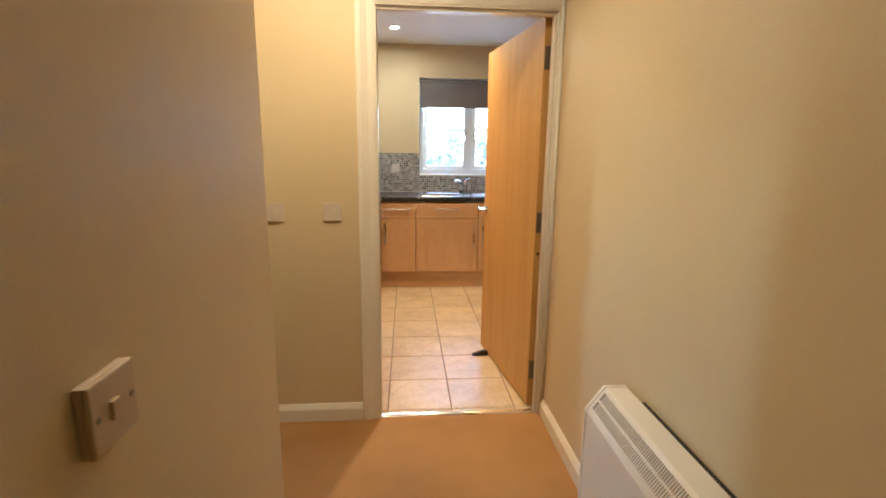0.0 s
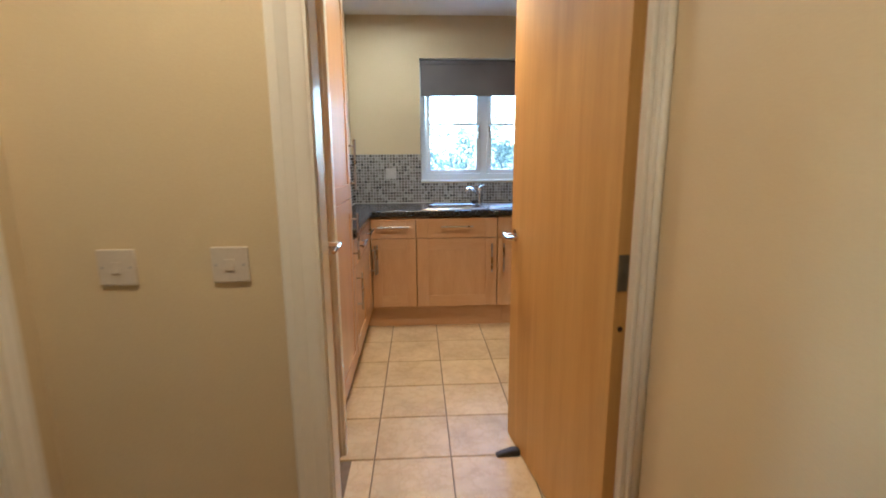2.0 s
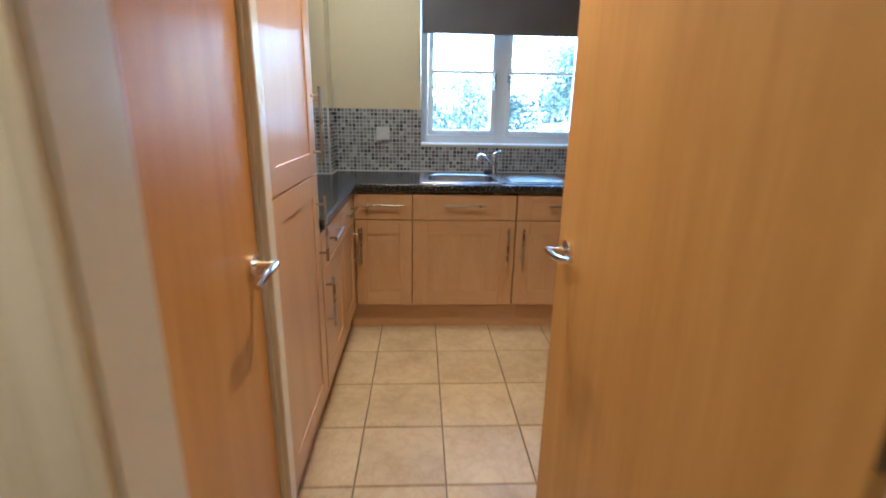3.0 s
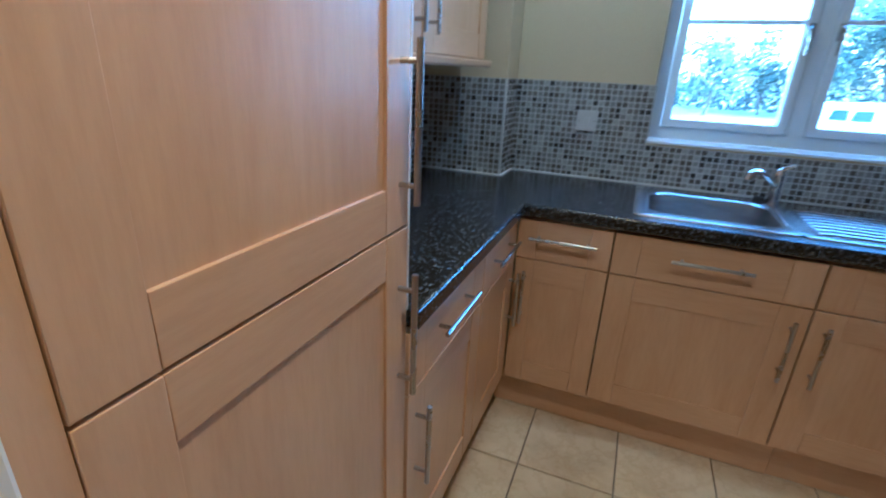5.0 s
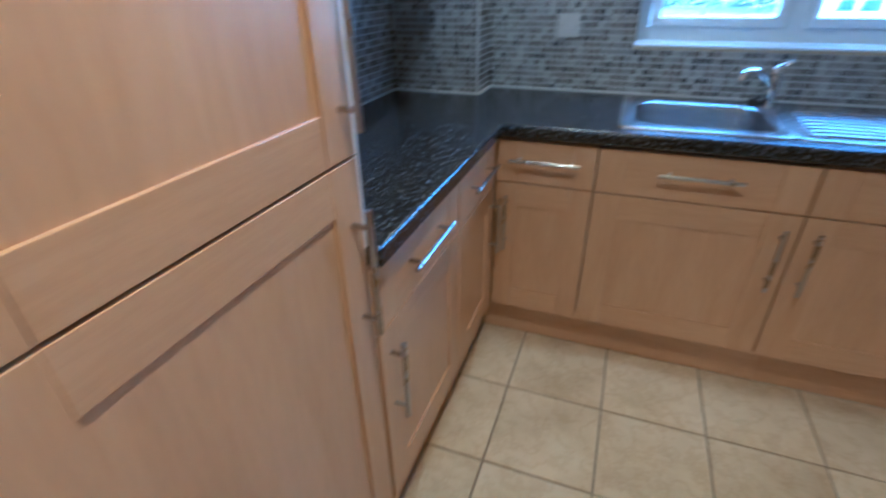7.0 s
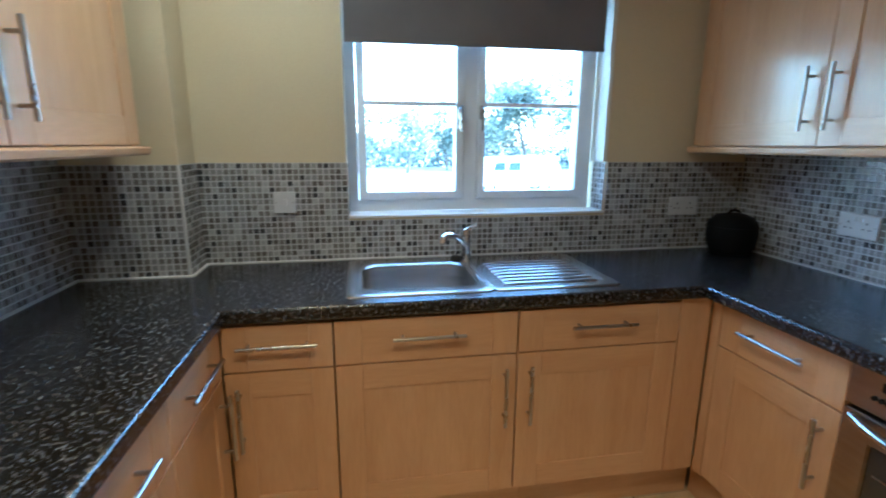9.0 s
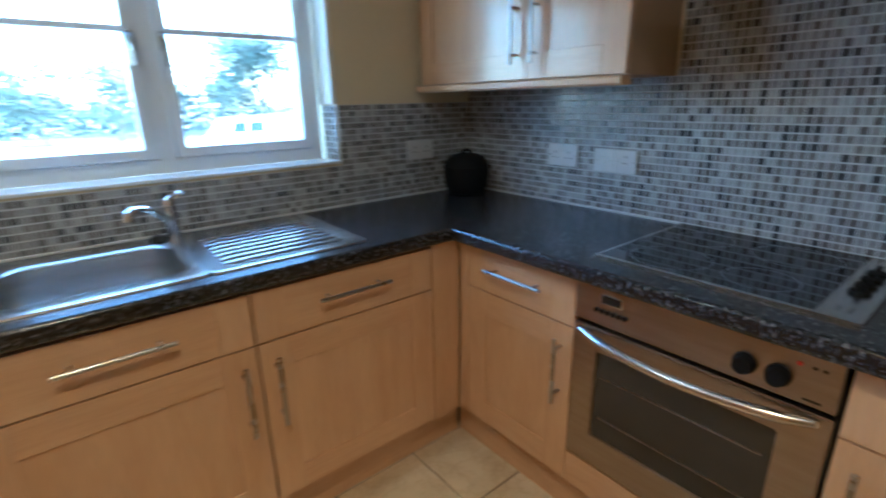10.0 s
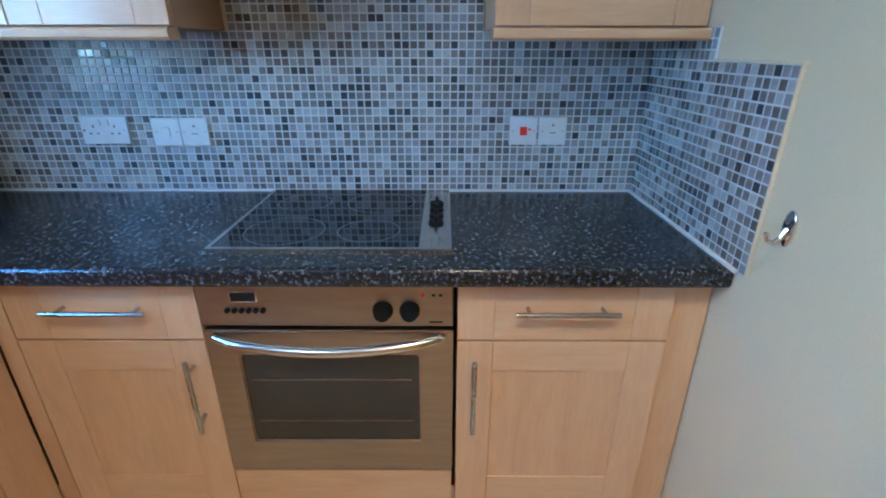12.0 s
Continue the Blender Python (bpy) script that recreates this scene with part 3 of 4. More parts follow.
FY = 4.450   # front of the units under the window
FL = 0.764   # front of the units by the fridge
FR = 2.432   # front of the units by the oven
lab = "pale maple drawer and door cabinet"
base_unit(pose(0.7655, FY, 0), 0.3315, "near", lab + " in the corner")
base_unit(pose(1.099, FY, 0), 0.604, "far", lab + " under the sink", top=0.72)
base_unit(pose(1.706, FY, 0), 0.600, "near", lab + " beside the sink unit")
base_unit(pose(FL, 3.546, 0, 0, 0, 90), 0.500, "near", lab + " next to the tall fridge")
base_unit(pose(FL, 4.048, 0, 0, 0, 90), 0.385, "far", lab + " in the inner corner")
base_unit(pose(FR, 4.402, 0, 0, 0, -90), 0.450, "far", lab + " next to the oven")
base_unit(pose(FR, 3.354, 0, 0, 0, -90), 0.500, "near", lab + " at the end of the run")


def filler(m, w, z0=0.168, z1=0.861, label="pale maple filler post between cabinets"):
    return single("filler_post", boxed(0, 0.001, z0, w, 0.05, z1, 0.001), maple_v, m, label, "filler panel")


filler(pose(2.309, FY, 0), 0.12)
filler(pose(FR, 4.448, 0, 0, 0, -90), 0.043)
filler(pose(FL, 4.434, 0, 0, 0, 90), 0.014)
filler(pose(FR + 0.012, 2.850, 0, 0, 0, -90), 0.082, label="pale maple end filler beside the wall")


def plinth(m, w, h=0.162):
    return single("plinth", boxed(0, 0, 0.001, w, 0.016, h, 0.0015), maple_h, m, "pale maple plinth board under the cabinets", "plinth")


plinth(pose(0.716, 4.520, 0), 1.039)
strip_plinth = plinth(pose(1.757, 4.524, 0), 0.72, 0.156)
# Thin dark bar set into the board's face, just below its top edge.
part("dark_strip", boxed(0.450, -0.0012, 0.137, 0.590, 0.004, 0.1435), dark_gap, strip_plinth, "thin dark strip near the top of the plinth")
plinth(pose(0.714, 2.96, 0, 0, 0, 90), 1.555)
plinth(pose(2.490, 4.522, 0, 0, 0, -90), 1.755)


# tall integrated fridge
TX, TY0, TY1 = 0.762, 2.973, 3.538
tall = thing("tall_fridge_cabinet", pose(TX, TY0, 0, 0, 0, 90), "tall pale maple cabinet with two doors over a built-in fridge", "cabinet")
tw = TY1 - TY0
part("body", boxed(0.0, 0.021, 0.168, tw, 0.56, 2.10), carcass, tall)
part("side_panel", boxed(-0.043, 0.003, 0.003, -0.0004, 0.56, 2.12, 0.001), maple_v, tall)
part("side_panel", boxed(tw + 0.001, 0.001, 0.911, tw + 0.008, 0.56, 2.12, 0.001), upvc, tall, "white melamine side panel")
shaker_door(tall, 0.0004, 0.175, tw - 0.002, 1.080, ((tw - 0.035, 0, 0.755), (tw - 0.035, 0, 1.005)), 0.078, 0.076)
shaker_door(tall, 0.0004, 1.085, tw - 0.002, 2.100, ((tw - 0.035, 0, 1.130), (tw - 0.035, 0, 1.385)), 0.078, 0.076)


# wall cabinets
def wall_unit(m, widths, handles, z0, z1, depth, label, ends=(0.0, 0.0)):
    ob = thing("wall_cabinet", m, label, "cabinet", "wall cabinets")
    w = sum(widths)
    part("body", boxed(0.001, 0.021, z0 + 0.004, w - 0.001, depth, z1), carcass, ob)
    x = 0.0
    for wd, hs in zip(widths, handles):
        hx = x + (0.045 if hs == "near" else wd - 0.045)
        shaker_door(ob, x + 0.0015, z0 + 0.006, x + wd - 0.0015, z1, ((hx, 0, z0 + 0.055), (hx, 0, z0 + 0.265)), 0.08)
        x += wd
    bm = bmesh.new()
    prism(bm, [(-0.030, z0 - 0.004), (-0.026, z0 + 0.001), (0.02, z0 + 0.003), (0.03, z0 - 0.024), (-0.020, z0 - 0.026), (-0.028, z0 - 0.020)], 0, -ends[0], w + ends[1])
    part("pelmet", bm, maple_h, ob, "rounded maple light pelmet")
    return ob


wall_unit(pose(2.70, 5.004, 0, 0, 0, -90), [0.600, 0.380], ["far", "near"], 1.386, 2.12, 0.296, "pale maple two-door wall cabinet near the window", (0, 0.004))
wall_unit(pose(2.70, 3.268, 0, 0, 0, -90), [0.500], ["near"], 1.386, 2.12, 0.296, "pale maple wall cabinet beside the extractor hood", (0.004, 0.0))
wall_unit(pose(0.50, 3.550, 0, 0, 0, 90), [0.595, 0.595], ["far", "near"], 1.380, 2.12, 0.306, "pale maple two-door wall cabinet beside the fridge", (0, 0.004))

# worktop
SX0, SX1, SY0, SY1 = 1.150, 2.085, 4.505, 4.985
bm = slab([0.192, 0.785, 1.165, 1.63, 2.386, 2.998], [2.767, 3.548, 4.43, 4.54, 4.93, 5.028], 0.864, 0.91,
          [(0.785, 2.386, 2.7, 4.43), (0.1, 0.785, 2.7, 3.548), (1.165, 1.63, 4.54, 4.93)], 2)
front = [e for e in bm.edges if e.calc_face_angle(0) > 0.5
         and abs(e.verts[0].co.z - e.verts[1].co.z) < 1e-5
         and not all(1.1 < v.co.x < 1.7 and v.co.y > 4.5 for v in e.verts)]
bmesh.ops.bevel(bm, geom=front, offset=0.011, segments=4, profile=0.5, affect="EDGES")
single("worktop", bm, worktop_mat, pose(0, 0, 0), "black speckled laminate worktop with rounded front edge", "worktop")

# sink
sink = thing("sink", pose(0, 0, 0.910), "stainless steel sink with bowl and ridged drainer", "sink")
BX0, BX1, BY0, BY1 = 1.195, 1.605, 4.575, 4.905
bm = bmesh.new()


def rounded(x0, y0, x1, y1, r, n=6):
    pts = []
    for cx, cy, a in ((x1 - r, y1 - r, 0), (x0 + r, y1 - r, 90), (x0 + r, y0 + r, 180), (x1 - r, y0 + r, 270)):
        pts += [(cx + r * math.cos(radians(a + 90 * k / n)), cy + r * math.sin(radians(a + 90 * k / n))) for k in range(n + 1)]
    return pts


def ring_of(bm, pts, z):
    return [bm.verts.new((x, y, z)) for x, y in pts]


def loft(bm, loops):
    for a, b in zip(loops, loops[1:]):
        for k in range(len(a)):
            q = (k + 1) % len(a)
            bm.faces.new((a[k], a[q], b[q], b[k]))


loops = [ring_of(bm, rounded(SX0 - 0.012, SY0 - 0.012, BX1 + 0.03, SY1, 0.025), 0.0005),
         ring_of(bm, rounded(SX0 - 0.010, SY0 - 0.010, BX1 + 0.03, SY1 - 0.002, 0.025), 0.005),
         ring_of(bm, rounded(SX0 + 0.004, SY0 + 0.004, BX1 + 0.02, SY1 - 0.012, 0.03), 0.006),
         ring_of(bm, rounded(BX0 - 0.012, BY0 - 0.012, BX1 + 0.012, BY1 + 0.012, 0.07), 0.003),
         ring_of(bm, rounded(BX0, BY0, BX1, BY1, 0.065), -0.006),
         ring_of(bm, rounded(BX0 + 0.012, BY0 + 0.012, BX1 - 0.012, BY1 - 0.012, 0.06), -0.13),
         ring_of(bm, rounded(BX0 + 0.04, BY0 + 0.04, BX1 - 0.04, BY1 - 0.04, 0.05), -0.150),
         ring_of(bm, rounded(1.37, 4.71, 1.43, 4.77, 0.029), -0.155)]
loft(bm, loops)
bm.faces.new(loops[-1])
bmesh.ops.recalc_face_normals(bm, faces=bm.faces[:])
part("bowl", bm, steel, sink, "deep stainless steel bowl")
bm = bmesh.new()
dx0, dx1 = BX1 + 0.031, SX1 + 0.012
loops = [ring_of(bm, rounded(dx0, SY0 - 0.012, dx1, SY1, 0.02), 0.0005), ring_of(bm, rounded(dx0, SY0 - 0.010, dx1 - 0.002, SY1 - 0.002, 0.02), 0.005),
         ring_of(bm, rounded(dx0 + 0.004, SY0 + 0.004, dx1 - 0.014, SY1 - 0.012, 0.025), 0.006), ring_of(bm, rounded(dx0 + 0.012, SY0 + 0.03, dx1 - 0.035, SY1 - 0.085, 0.03), 0.0015)]
loft(bm, loops)
bm.faces.new(loops[-1])
bmesh.ops.recalc_face_normals(bm, faces=bm.faces[:])
drainer = part("drainer", bm, steel, sink)
for k in range(8):
    yy = 4.565 + k * 0.042
    part("ridge", tube(bmesh.new(), [(dx0 + 0.05, yy, 0.0005), (dx0 + 0.09, yy, 0.003), (dx1 - 0.09, yy, 0.0035), (dx1 - 0.06, yy, 0.001)], 0.0045, 8), steel, drainer)
part("plug_hole", rod(bmesh.new(), (1.40, 4.74, -0.158), (1.40, 4.74, -0.1535), 0.034, 24), chrome, sink, "chrome plug hole ring")

tap = thing("mixer_tap", pose(1.632, 4.945, 0.915), "chrome monobloc kitchen mixer tap with swan spout", "tap")
bm = bmesh.new()
rod(bm, (0, 0, 0), (0, 0, 0.012), 0.027, 24)
rod(bm, (0, 0, 0.012), (0, 0, 0.105), 0.021, 24, 0.019)
part("body", bm, chrome, tap)
part("spout", tube(bmesh.new(), [(0, 0, 0.055), (-0.025, -0.03, 0.085), (-0.055, -0.065, 0.110), (-0.085, -0.10, 0.125), (-0.108, -0.127, 0.128), (-0.122, -0.142, 0.120), (-0.126, -0.147, 0.100)],
                   [0.013, 0.013, 0.0125, 0.012, 0.013, 0.0145, 0.0145], 14), chrome, tap)
bm = bmesh.new()
rod(bm, (0, 0, 0.107), (0, 0, 0.128), 0.021, 24, 0.016)
tube(bm, [(0, 0, 0.122), (0.012, -0.012, 0.136), (0.035, -0.03, 0.150)], [0.010, 0.009, 0.007], 10)
part("lever", bm, chrome, tap, "chrome tap lever")
single("sink_plug", rod(bmesh.new(), (0, 0, 0), (0, 0, 0.016), 0.022, 20, 0.017), rubber, pose(1.585, 4.935, 0.917), "black rubber sink plug beside the tap", "sink plug")

# hob
hob = thing("ceramic_hob", pose(0, 0, 0.910), "black ceramic hob with steel edge and side knobs", "hob")
HX0, HX1, HY0, HY1, HC = 2.482, 2.985, 3.366, 3.938, 3.443
part("edge_frame", slab([HX0, HX0 + 0.012, HX1 - 0.012, HX1], [HY0, HC, HY1 - 0.010, HY1], 0.0005, 0.007, [(HX0 + 0.012, HX1 - 0.012, HC, HY1 - 0.010)], 2), steel, hob)
part("glass_top", boxed(HX0 + 0.0125, HC + 0.0005, 0.001, HX1 - 0.0125, HY1 - 0.0105, 0.0062, 0.001), black_glass, hob, "black ceramic glass top")
for cx, cy, r in ((2.605, 3.788, 0.100), (2.605, 3.575, 0.079), (2.845, 3.800, 0.079), (2.845, 3.572, 0.100)):
    bm = bmesh.new()
    a = ring_of(bm, [(cx + r * math.cos(k * math.pi / 24), cy + r * math.sin(k * math.pi / 24)) for k in range(48)], 0.0064)
    b = ring_of(bm, [(cx + (r - 0.0022) * math.cos(k * math.pi / 24), cy + (r - 0.0022) * math.sin(k * math.pi / 24)) for k in range(48)], 0.0064)
    loft(bm, [a, b])
    part("ring_mark", bm, ring_mark, hob, "thin grey cooking zone ring")
for kx in (2.66, 2.715, 2.77, 2.825):
    bm = bmesh.new()
    rod(bm, (kx, 3.405, 0.007), (kx, 3.405, 0.014), 0.021, 20, 0.019)
    box(bm, kx - 0.019, 3.400, 0.013, kx + 0.019, 3.410, 0.027, 0.003)
    part("knob", bm, black_plastic, hob, "black plastic knob")
for sx in (2.525, 2.545):
    for sy in (3.392, 3.412):
        part("printed_mark", boxed(sx, sy, 0.0068, sx + 0.009, sy + 0.004, 0.0074), black_plastic, hob)

# oven
oven = thing("built_in_oven", pose(FR, 3.953, 0, 0, 0, -90), "built-in stainless steel electric oven with glass door", "oven")
OW = 0.592
part("body", boxed(0.004, 0.026, 0.285, OW - 0.004, 0.545, 0.858), dark_gap, oven)
panel = part("control_panel", boxed(0.001, -0.002, 0.742, OW - 0.001, 0.025, 0.859, 0.004), oven_steel, oven, "brushed steel control panel")
bm = boxed(0.078, -0.0035, 0.806, 0.142, 0.0, 0.834, 0.003)
part("display_bezel", bm, chrome, panel)
part("display", boxed(0.081, -0.0048, 0.809, 0.138, -0.003, 0.831, 0.001), black_glass, panel, "dark clock display")
for k in range(6):
    part("button", rod(bmesh.new(), (0.070 + k * 0.0165, 0, 0.786), (0.070 + k * 0.0165, -0.009, 0.786), 0.0062, 12), black_plastic, panel, "small black button")
for kx in (0.428, 0.490):
    bm = bmesh.new()
    rod(bm, (kx, 0, 0.786), (kx, -0.008, 0.786), 0.0235, 24)
    rod(bm, (kx, -0.008, 0.786), (kx, -0.026, 0.786), 0.0205, 24, 0.018)
    part("knob", bm, black_plastic, panel, "black round oven knob")
part("indicator_lamp", rod(bmesh.new(), (0.520, 0, 0.826), (0.520, -0.004, 0.826), 0.005, 12), red_plastic, panel, "small dark red indicator lamp")
for k in range(2):
    part("printed_mark", boxed(0.541 + k * 0.016, -0.0026, 0.822, 0.549 + k * 0.016, -0.0015, 0.828), dark_gap, panel)
part("printed_mark", boxed(0.535, -0.0026, 0.752, 0.566, -0.0015, 0.757), dark_gap, panel)
bm = slab([0.001, 0.078, 0.508, OW - 0.001], [0.287, 0.392, 0.660, 0.730], -0.002, 0.024, [(0.078, 0.508, 0.392, 0.660)], 1)
bmesh.ops.bevel(bm, geom=[e for e in bm.edges if e.calc_face_angle(0) > 0.5], offset=0.0035, segments=2, affect="EDGES")
odoor = part("oven_door", bm, oven_steel, oven, "brushed steel oven door")
part("door_glass", boxed(0.077, 0.004, 0.391, 0.509, 0.012, 0.661, 0.002), oven_glass, odoor, "smoked glass oven window")
for zz in (0.455, 0.585):
    part("rack_bar", rod(bmesh.new(), (0.095, 0.0035, zz), (0.490, 0.0035, zz), 0.0022, 8), oven_steel, odoor, "faint oven rack behind the glass")
bm = bmesh.new()
hp = [(0.030 + 0.532 * k / 12, -0.012 - 0.040 * math.sin(math.pi * k / 12) ** 0.6, 0.716 - 0.013 * math.sin(math.pi * k / 12)) for k in range(13)]
tube(bm, hp, [0.010] + [0.0125] * 11 + [0.010], 14)
for p in (hp[0], hp[-1]):
    rod(bm, p, (p[0], 0.001, p[2]), 0.010, 12)
part("oven_handle", bm, steel, odoor, "bowed steel oven handle")
single("oven_filler", boxed(0.002, 0.0, 0.176, OW - 0.002, 0.02, 0.282, 0.0015), maple_h, pose(FR, 3.953, 0, 0, 0, -90), "pale maple panel below the oven", "filler panel")

# extractor hood
hood = thing("extractor_hood", pose(0, 3.642, 1.592), "brushed steel chimney extractor hood over the hob", "extractor hood")
bm = bmesh.new()
a = [bm.verts.new(p) for p in ((2.56, -0.30, 0), (2.998, -0.30, 0), (2.998, 0.30, 0), (2.56, 0.30, 0))]
b = [bm.verts.new(p) for p in ((2.56, -0.30, 0.028), (2.998, -0.30, 0.028), (2.998, 0.30, 0.028), (2.56, 0.30, 0.028))]
c = [bm.verts.new(p) for p in ((2.74, -0.12, 0.17), (2.998, -0.12, 0.17), (2.998, 0.12, 0.17), (2.74, 0.12, 0.17))]
bm.faces.new(a[::-1])
loft(bm, [a, b, c])
bm.faces.new(c)
bmesh.ops.recalc_face_normals(bm, faces=bm.faces[:])
bmesh.ops.bevel(bm, geom=bm.edges[:], offset=0.003, segments=2, affect="EDGES")
part("canopy", bm, hood_steel, hood)
part("chimney", boxed(2.745, -0.115, 0.168, 2.998, 0.115, 0.806, 0.002), hood_steel, hood)
part("filter", boxed(2.60, -0.26, -0.004, 2.96, 0.26, 0.002, 0.001), grille_grey, hood, "grey metal grease filter")


# ---- sockets and switches ----
def plate(name, m, kind, label, w=0.086, group="wall plates", plastic=white_plastic):
    """A white wall plate on y = 0, looking along -y, centred at the origin."""
    ob = thing(name, m, label, "switch" if "switch" in name else "socket", group)
    part("plate", boxed(-w / 2, -0.009, -0.043, w / 2, 0.0, 0.043, 0.003), plastic, ob)
    for sx in (-1, 1):
        part("screw", rod(bmesh.new(), (sx * (w / 2 - 0.011), -0.0085, 0), (sx * (w / 2 - 0.011), -0.0098, 0), 0.0033, 10), nickel, ob)
    if kind == "rocker":
        bm = boxed(-0.011, -0.0128, -0.014, 0.011, -0.008, 0.014, 0.0015)
        part("rocker", bm, plastic, ob)
    elif kind == "red":
        part("rocker", boxed(-0.011, -0.0135, -0.013, 0.011, -0.008, 0.013, 0.0015), red_plastic, ob, "red rocker switch")
        part("neon", boxed(0.014, -0.0105, 0.002, 0.024, -0.0088, 0.008, 0.001), red_plastic, ob)
    elif kind == "fuse":
        part("fuse_carrier", boxed(-0.012, -0.0115, -0.012, 0.012, -0.008, 0.012, 0.0015), plastic, ob)
        part("fuse_slot", boxed(-0.009, -0.0122, -0.007, 0.009, -0.0112, -0.003), grille_grey, ob)
        part("flex_outlet", rod(bmesh.new(), (0.0, -0.0085, 0.018), (0.0, -0.0105, 0.018), 0.004, 12), grille_grey, ob)
    elif kind == "double":
        for sx in (-0.033, 0.033):
            part("rocker", boxed(sx * 0.4 - 0.006, -0.0125, 0.014, sx * 0.4 + 0.006, -0.008, 0.032, 0.0012), plastic, ob)
            for hx, hz, ww, hh in ((0, 0.012, 0.0022, 0.004), (-0.011, -0.010, 0.0036, 0.0022), (0.011, -0.010, 0.0036, 0.0022)):
                part("pin_hole", boxed(sx + hx - ww, -0.0096, hz - hh, sx + hx + ww, -0.0088, hz + hh), dark_gap, ob)
    return ob


E = -90
plate("double_socket", pose(2.990, 4.443, 1.107, 0, 0, E), "double", "white double power socket on mosaic tiles", 0.146)
plate("wall_switch", pose(2.990, 4.250, 1.102, 0, 0, E), "rocker", "white appliance switch on mosaic tiles")
plate("wall_switch", pose(2.990, 4.163, 1.102, 0, 0, E), "fuse", "white fused switch plate on mosaic tiles")
plate("cooker_switch", pose(2.990, 3.137, 1.107, 0, 0, E), "red", "white cooker switch with red rocker")
plate("wall_switch", pose(2.990, 3.046, 1.107, 0, 0, E), "fuse", "white fused switch plate beside the cooker switch")
plate("wall_switch", pose(0.895, 5.020, 1.160), "rocker", "white switch plate on mosaic tiles by the window")
plate("double_socket", pose(2.690, 5.020, 1.115), "double", "white double socket in the tiled corner", 0.146)
plate("double_socket", pose(0.200, 3.96, 1.11, 0, 0, 90), "double", "white double socket under the wall cabinet", 0.146)
plate("light_switch", pose(0.671, 2.110, 1.047), "rocker", "white light switch beside the kitchen doorway", plastic=hall_plastic)
plate("light_switch", pose(0.411, 2.110, 1.045), "rocker", "white light switch near the side doorway", plastic=hall_plastic)
spur = thing("fused_spur", pose(0.65, 0.452, 1.018, 0, 0, 90), "white surface-mounted fused spur on the hall wall", "switch")
part("back_box", boxed(-0.043, -0.010, -0.043, 0.043, 0.0, 0.043, 0.003), spur_plastic, spur)
part("plate", boxed(-0.0435, -0.018, -0.0435, 0.0435, -0.0095, 0.0435, 0.003), spur_plastic, spur)
for sx in (-0.032, 0.032):
    part("screw", rod(bmesh.new(), (sx, -0.0175, 0), (sx, -0.0192, 0), 0.0042, 10), grille_grey, spur)
part("rocker", boxed(-0.012, -0.023, -0.012, 0.004, -0.017, 0.012, 0.0015), spur_plastic, spur)

# ---- hook, black container, downlights, heater ----
hook = thing("wall_hook", pose(2.275, 2.764, 1.045, 0, 0, 180), "chrome oval wall hook on the white wall", "hook")
bm = bmesh.new()
o = [(0.016 * math.cos(k * math.pi / 12), 0.034 * math.sin(k * math.pi / 12)) for k in range(24)]
la = [bm.verts.new((x, 0.0, z)) for x, z in o]
lb = [bm.verts.new((x, -0.004, z)) for x, z in o]
lc = [bm.verts.new((x * 0.7, -0.007, z * 0.8)) for x, z in o]
loft(bm, [la, lb, lc])
bm.faces.new(lc)
bmesh.ops.recalc_face_normals(bm, faces=bm.faces[:])
part("back_plate", bm, chrome, hook)
part("hook_arm", tube(bmesh.new(), [(0, -0.006, 0.0), (0, -0.012, -0.018), (0, -0.024, -0.028), (0, -0.036, -0.022), (0, -0.040, -0.008)], [0.006, 0.005, 0.0045, 0.004, 0.005], 10), chrome, hook)

pot = thing("black_container", pose(2.862, 4.892, 0.911), "matt black rounded lidded container in the worktop corner", "container")
bm = bmesh.new()
loops = []
for z, r in ((0.0, 0.072), (0.006, 0.084), (0.04, 0.098), (0.085, 0.105), (0.125, 0.103)):
    loops.append(ring_of(bm, [(r * math.cos(k * math.pi / 20), r * math.sin(k * math.pi / 20)) for k in range(40)], z))
loft(bm, loops)
bm.faces.new(loops[0][::-1])
bm.faces.new(loops[-1])
part("bowl", bm, black_plastic, pot)
bm = bmesh.new()
loops = []
for z, r in ((0.126, 0.105), (0.146, 0.097), (0.166, 0.078), (0.179, 0.05), (0.184, 0.018)):
    loops.append(ring_of(bm, [(r * math.cos(k * math.pi / 20), r * math.sin(k * math.pi / 20)) for k in range(40)], z))
loft(bm, loops)
bm.faces.new(loops[0][::-1])
bm.faces.new(loops[-1])
part("lid", bm, black_plastic, pot)
part("lid_handle", tube(bmesh.new(), [(-0.03, 0, 0.178), (-0.022, 0, 0.192), (0, 0, 0.197), (0.022, 0, 0.192), (0.03, 0, 0.178)], 0.006, 10), black_plastic, pot)


def downlight(x, y):
    ob = thing("downlight", pose(x, y, CEIL), "recessed white round ceiling downlight, lit", "downlight", "downlights")
    bm = bmesh.new()
    ls = [ring_of(bm, [(r * math.cos(k * math.pi / 16), r * math.sin(k * math.pi / 16)) for k in range(32)], z) for r, z in ((0.042, -0.0005), (0.042, -0.005), (0.032, -0.007), (0.029, -0.001))]
    loft(bm, ls)
    part("trim_ring", bm, white_gloss, ob)
    part("lamp", rod(bmesh.new(), (0, 0, -0.0035), (0, 0, -0.0008), 0.0285, 24), lamp_glow, ob, "glowing lamp face")


for lx, ly in DOWNLIGHTS + HALL_LIGHTS:
    downlight(lx, ly)

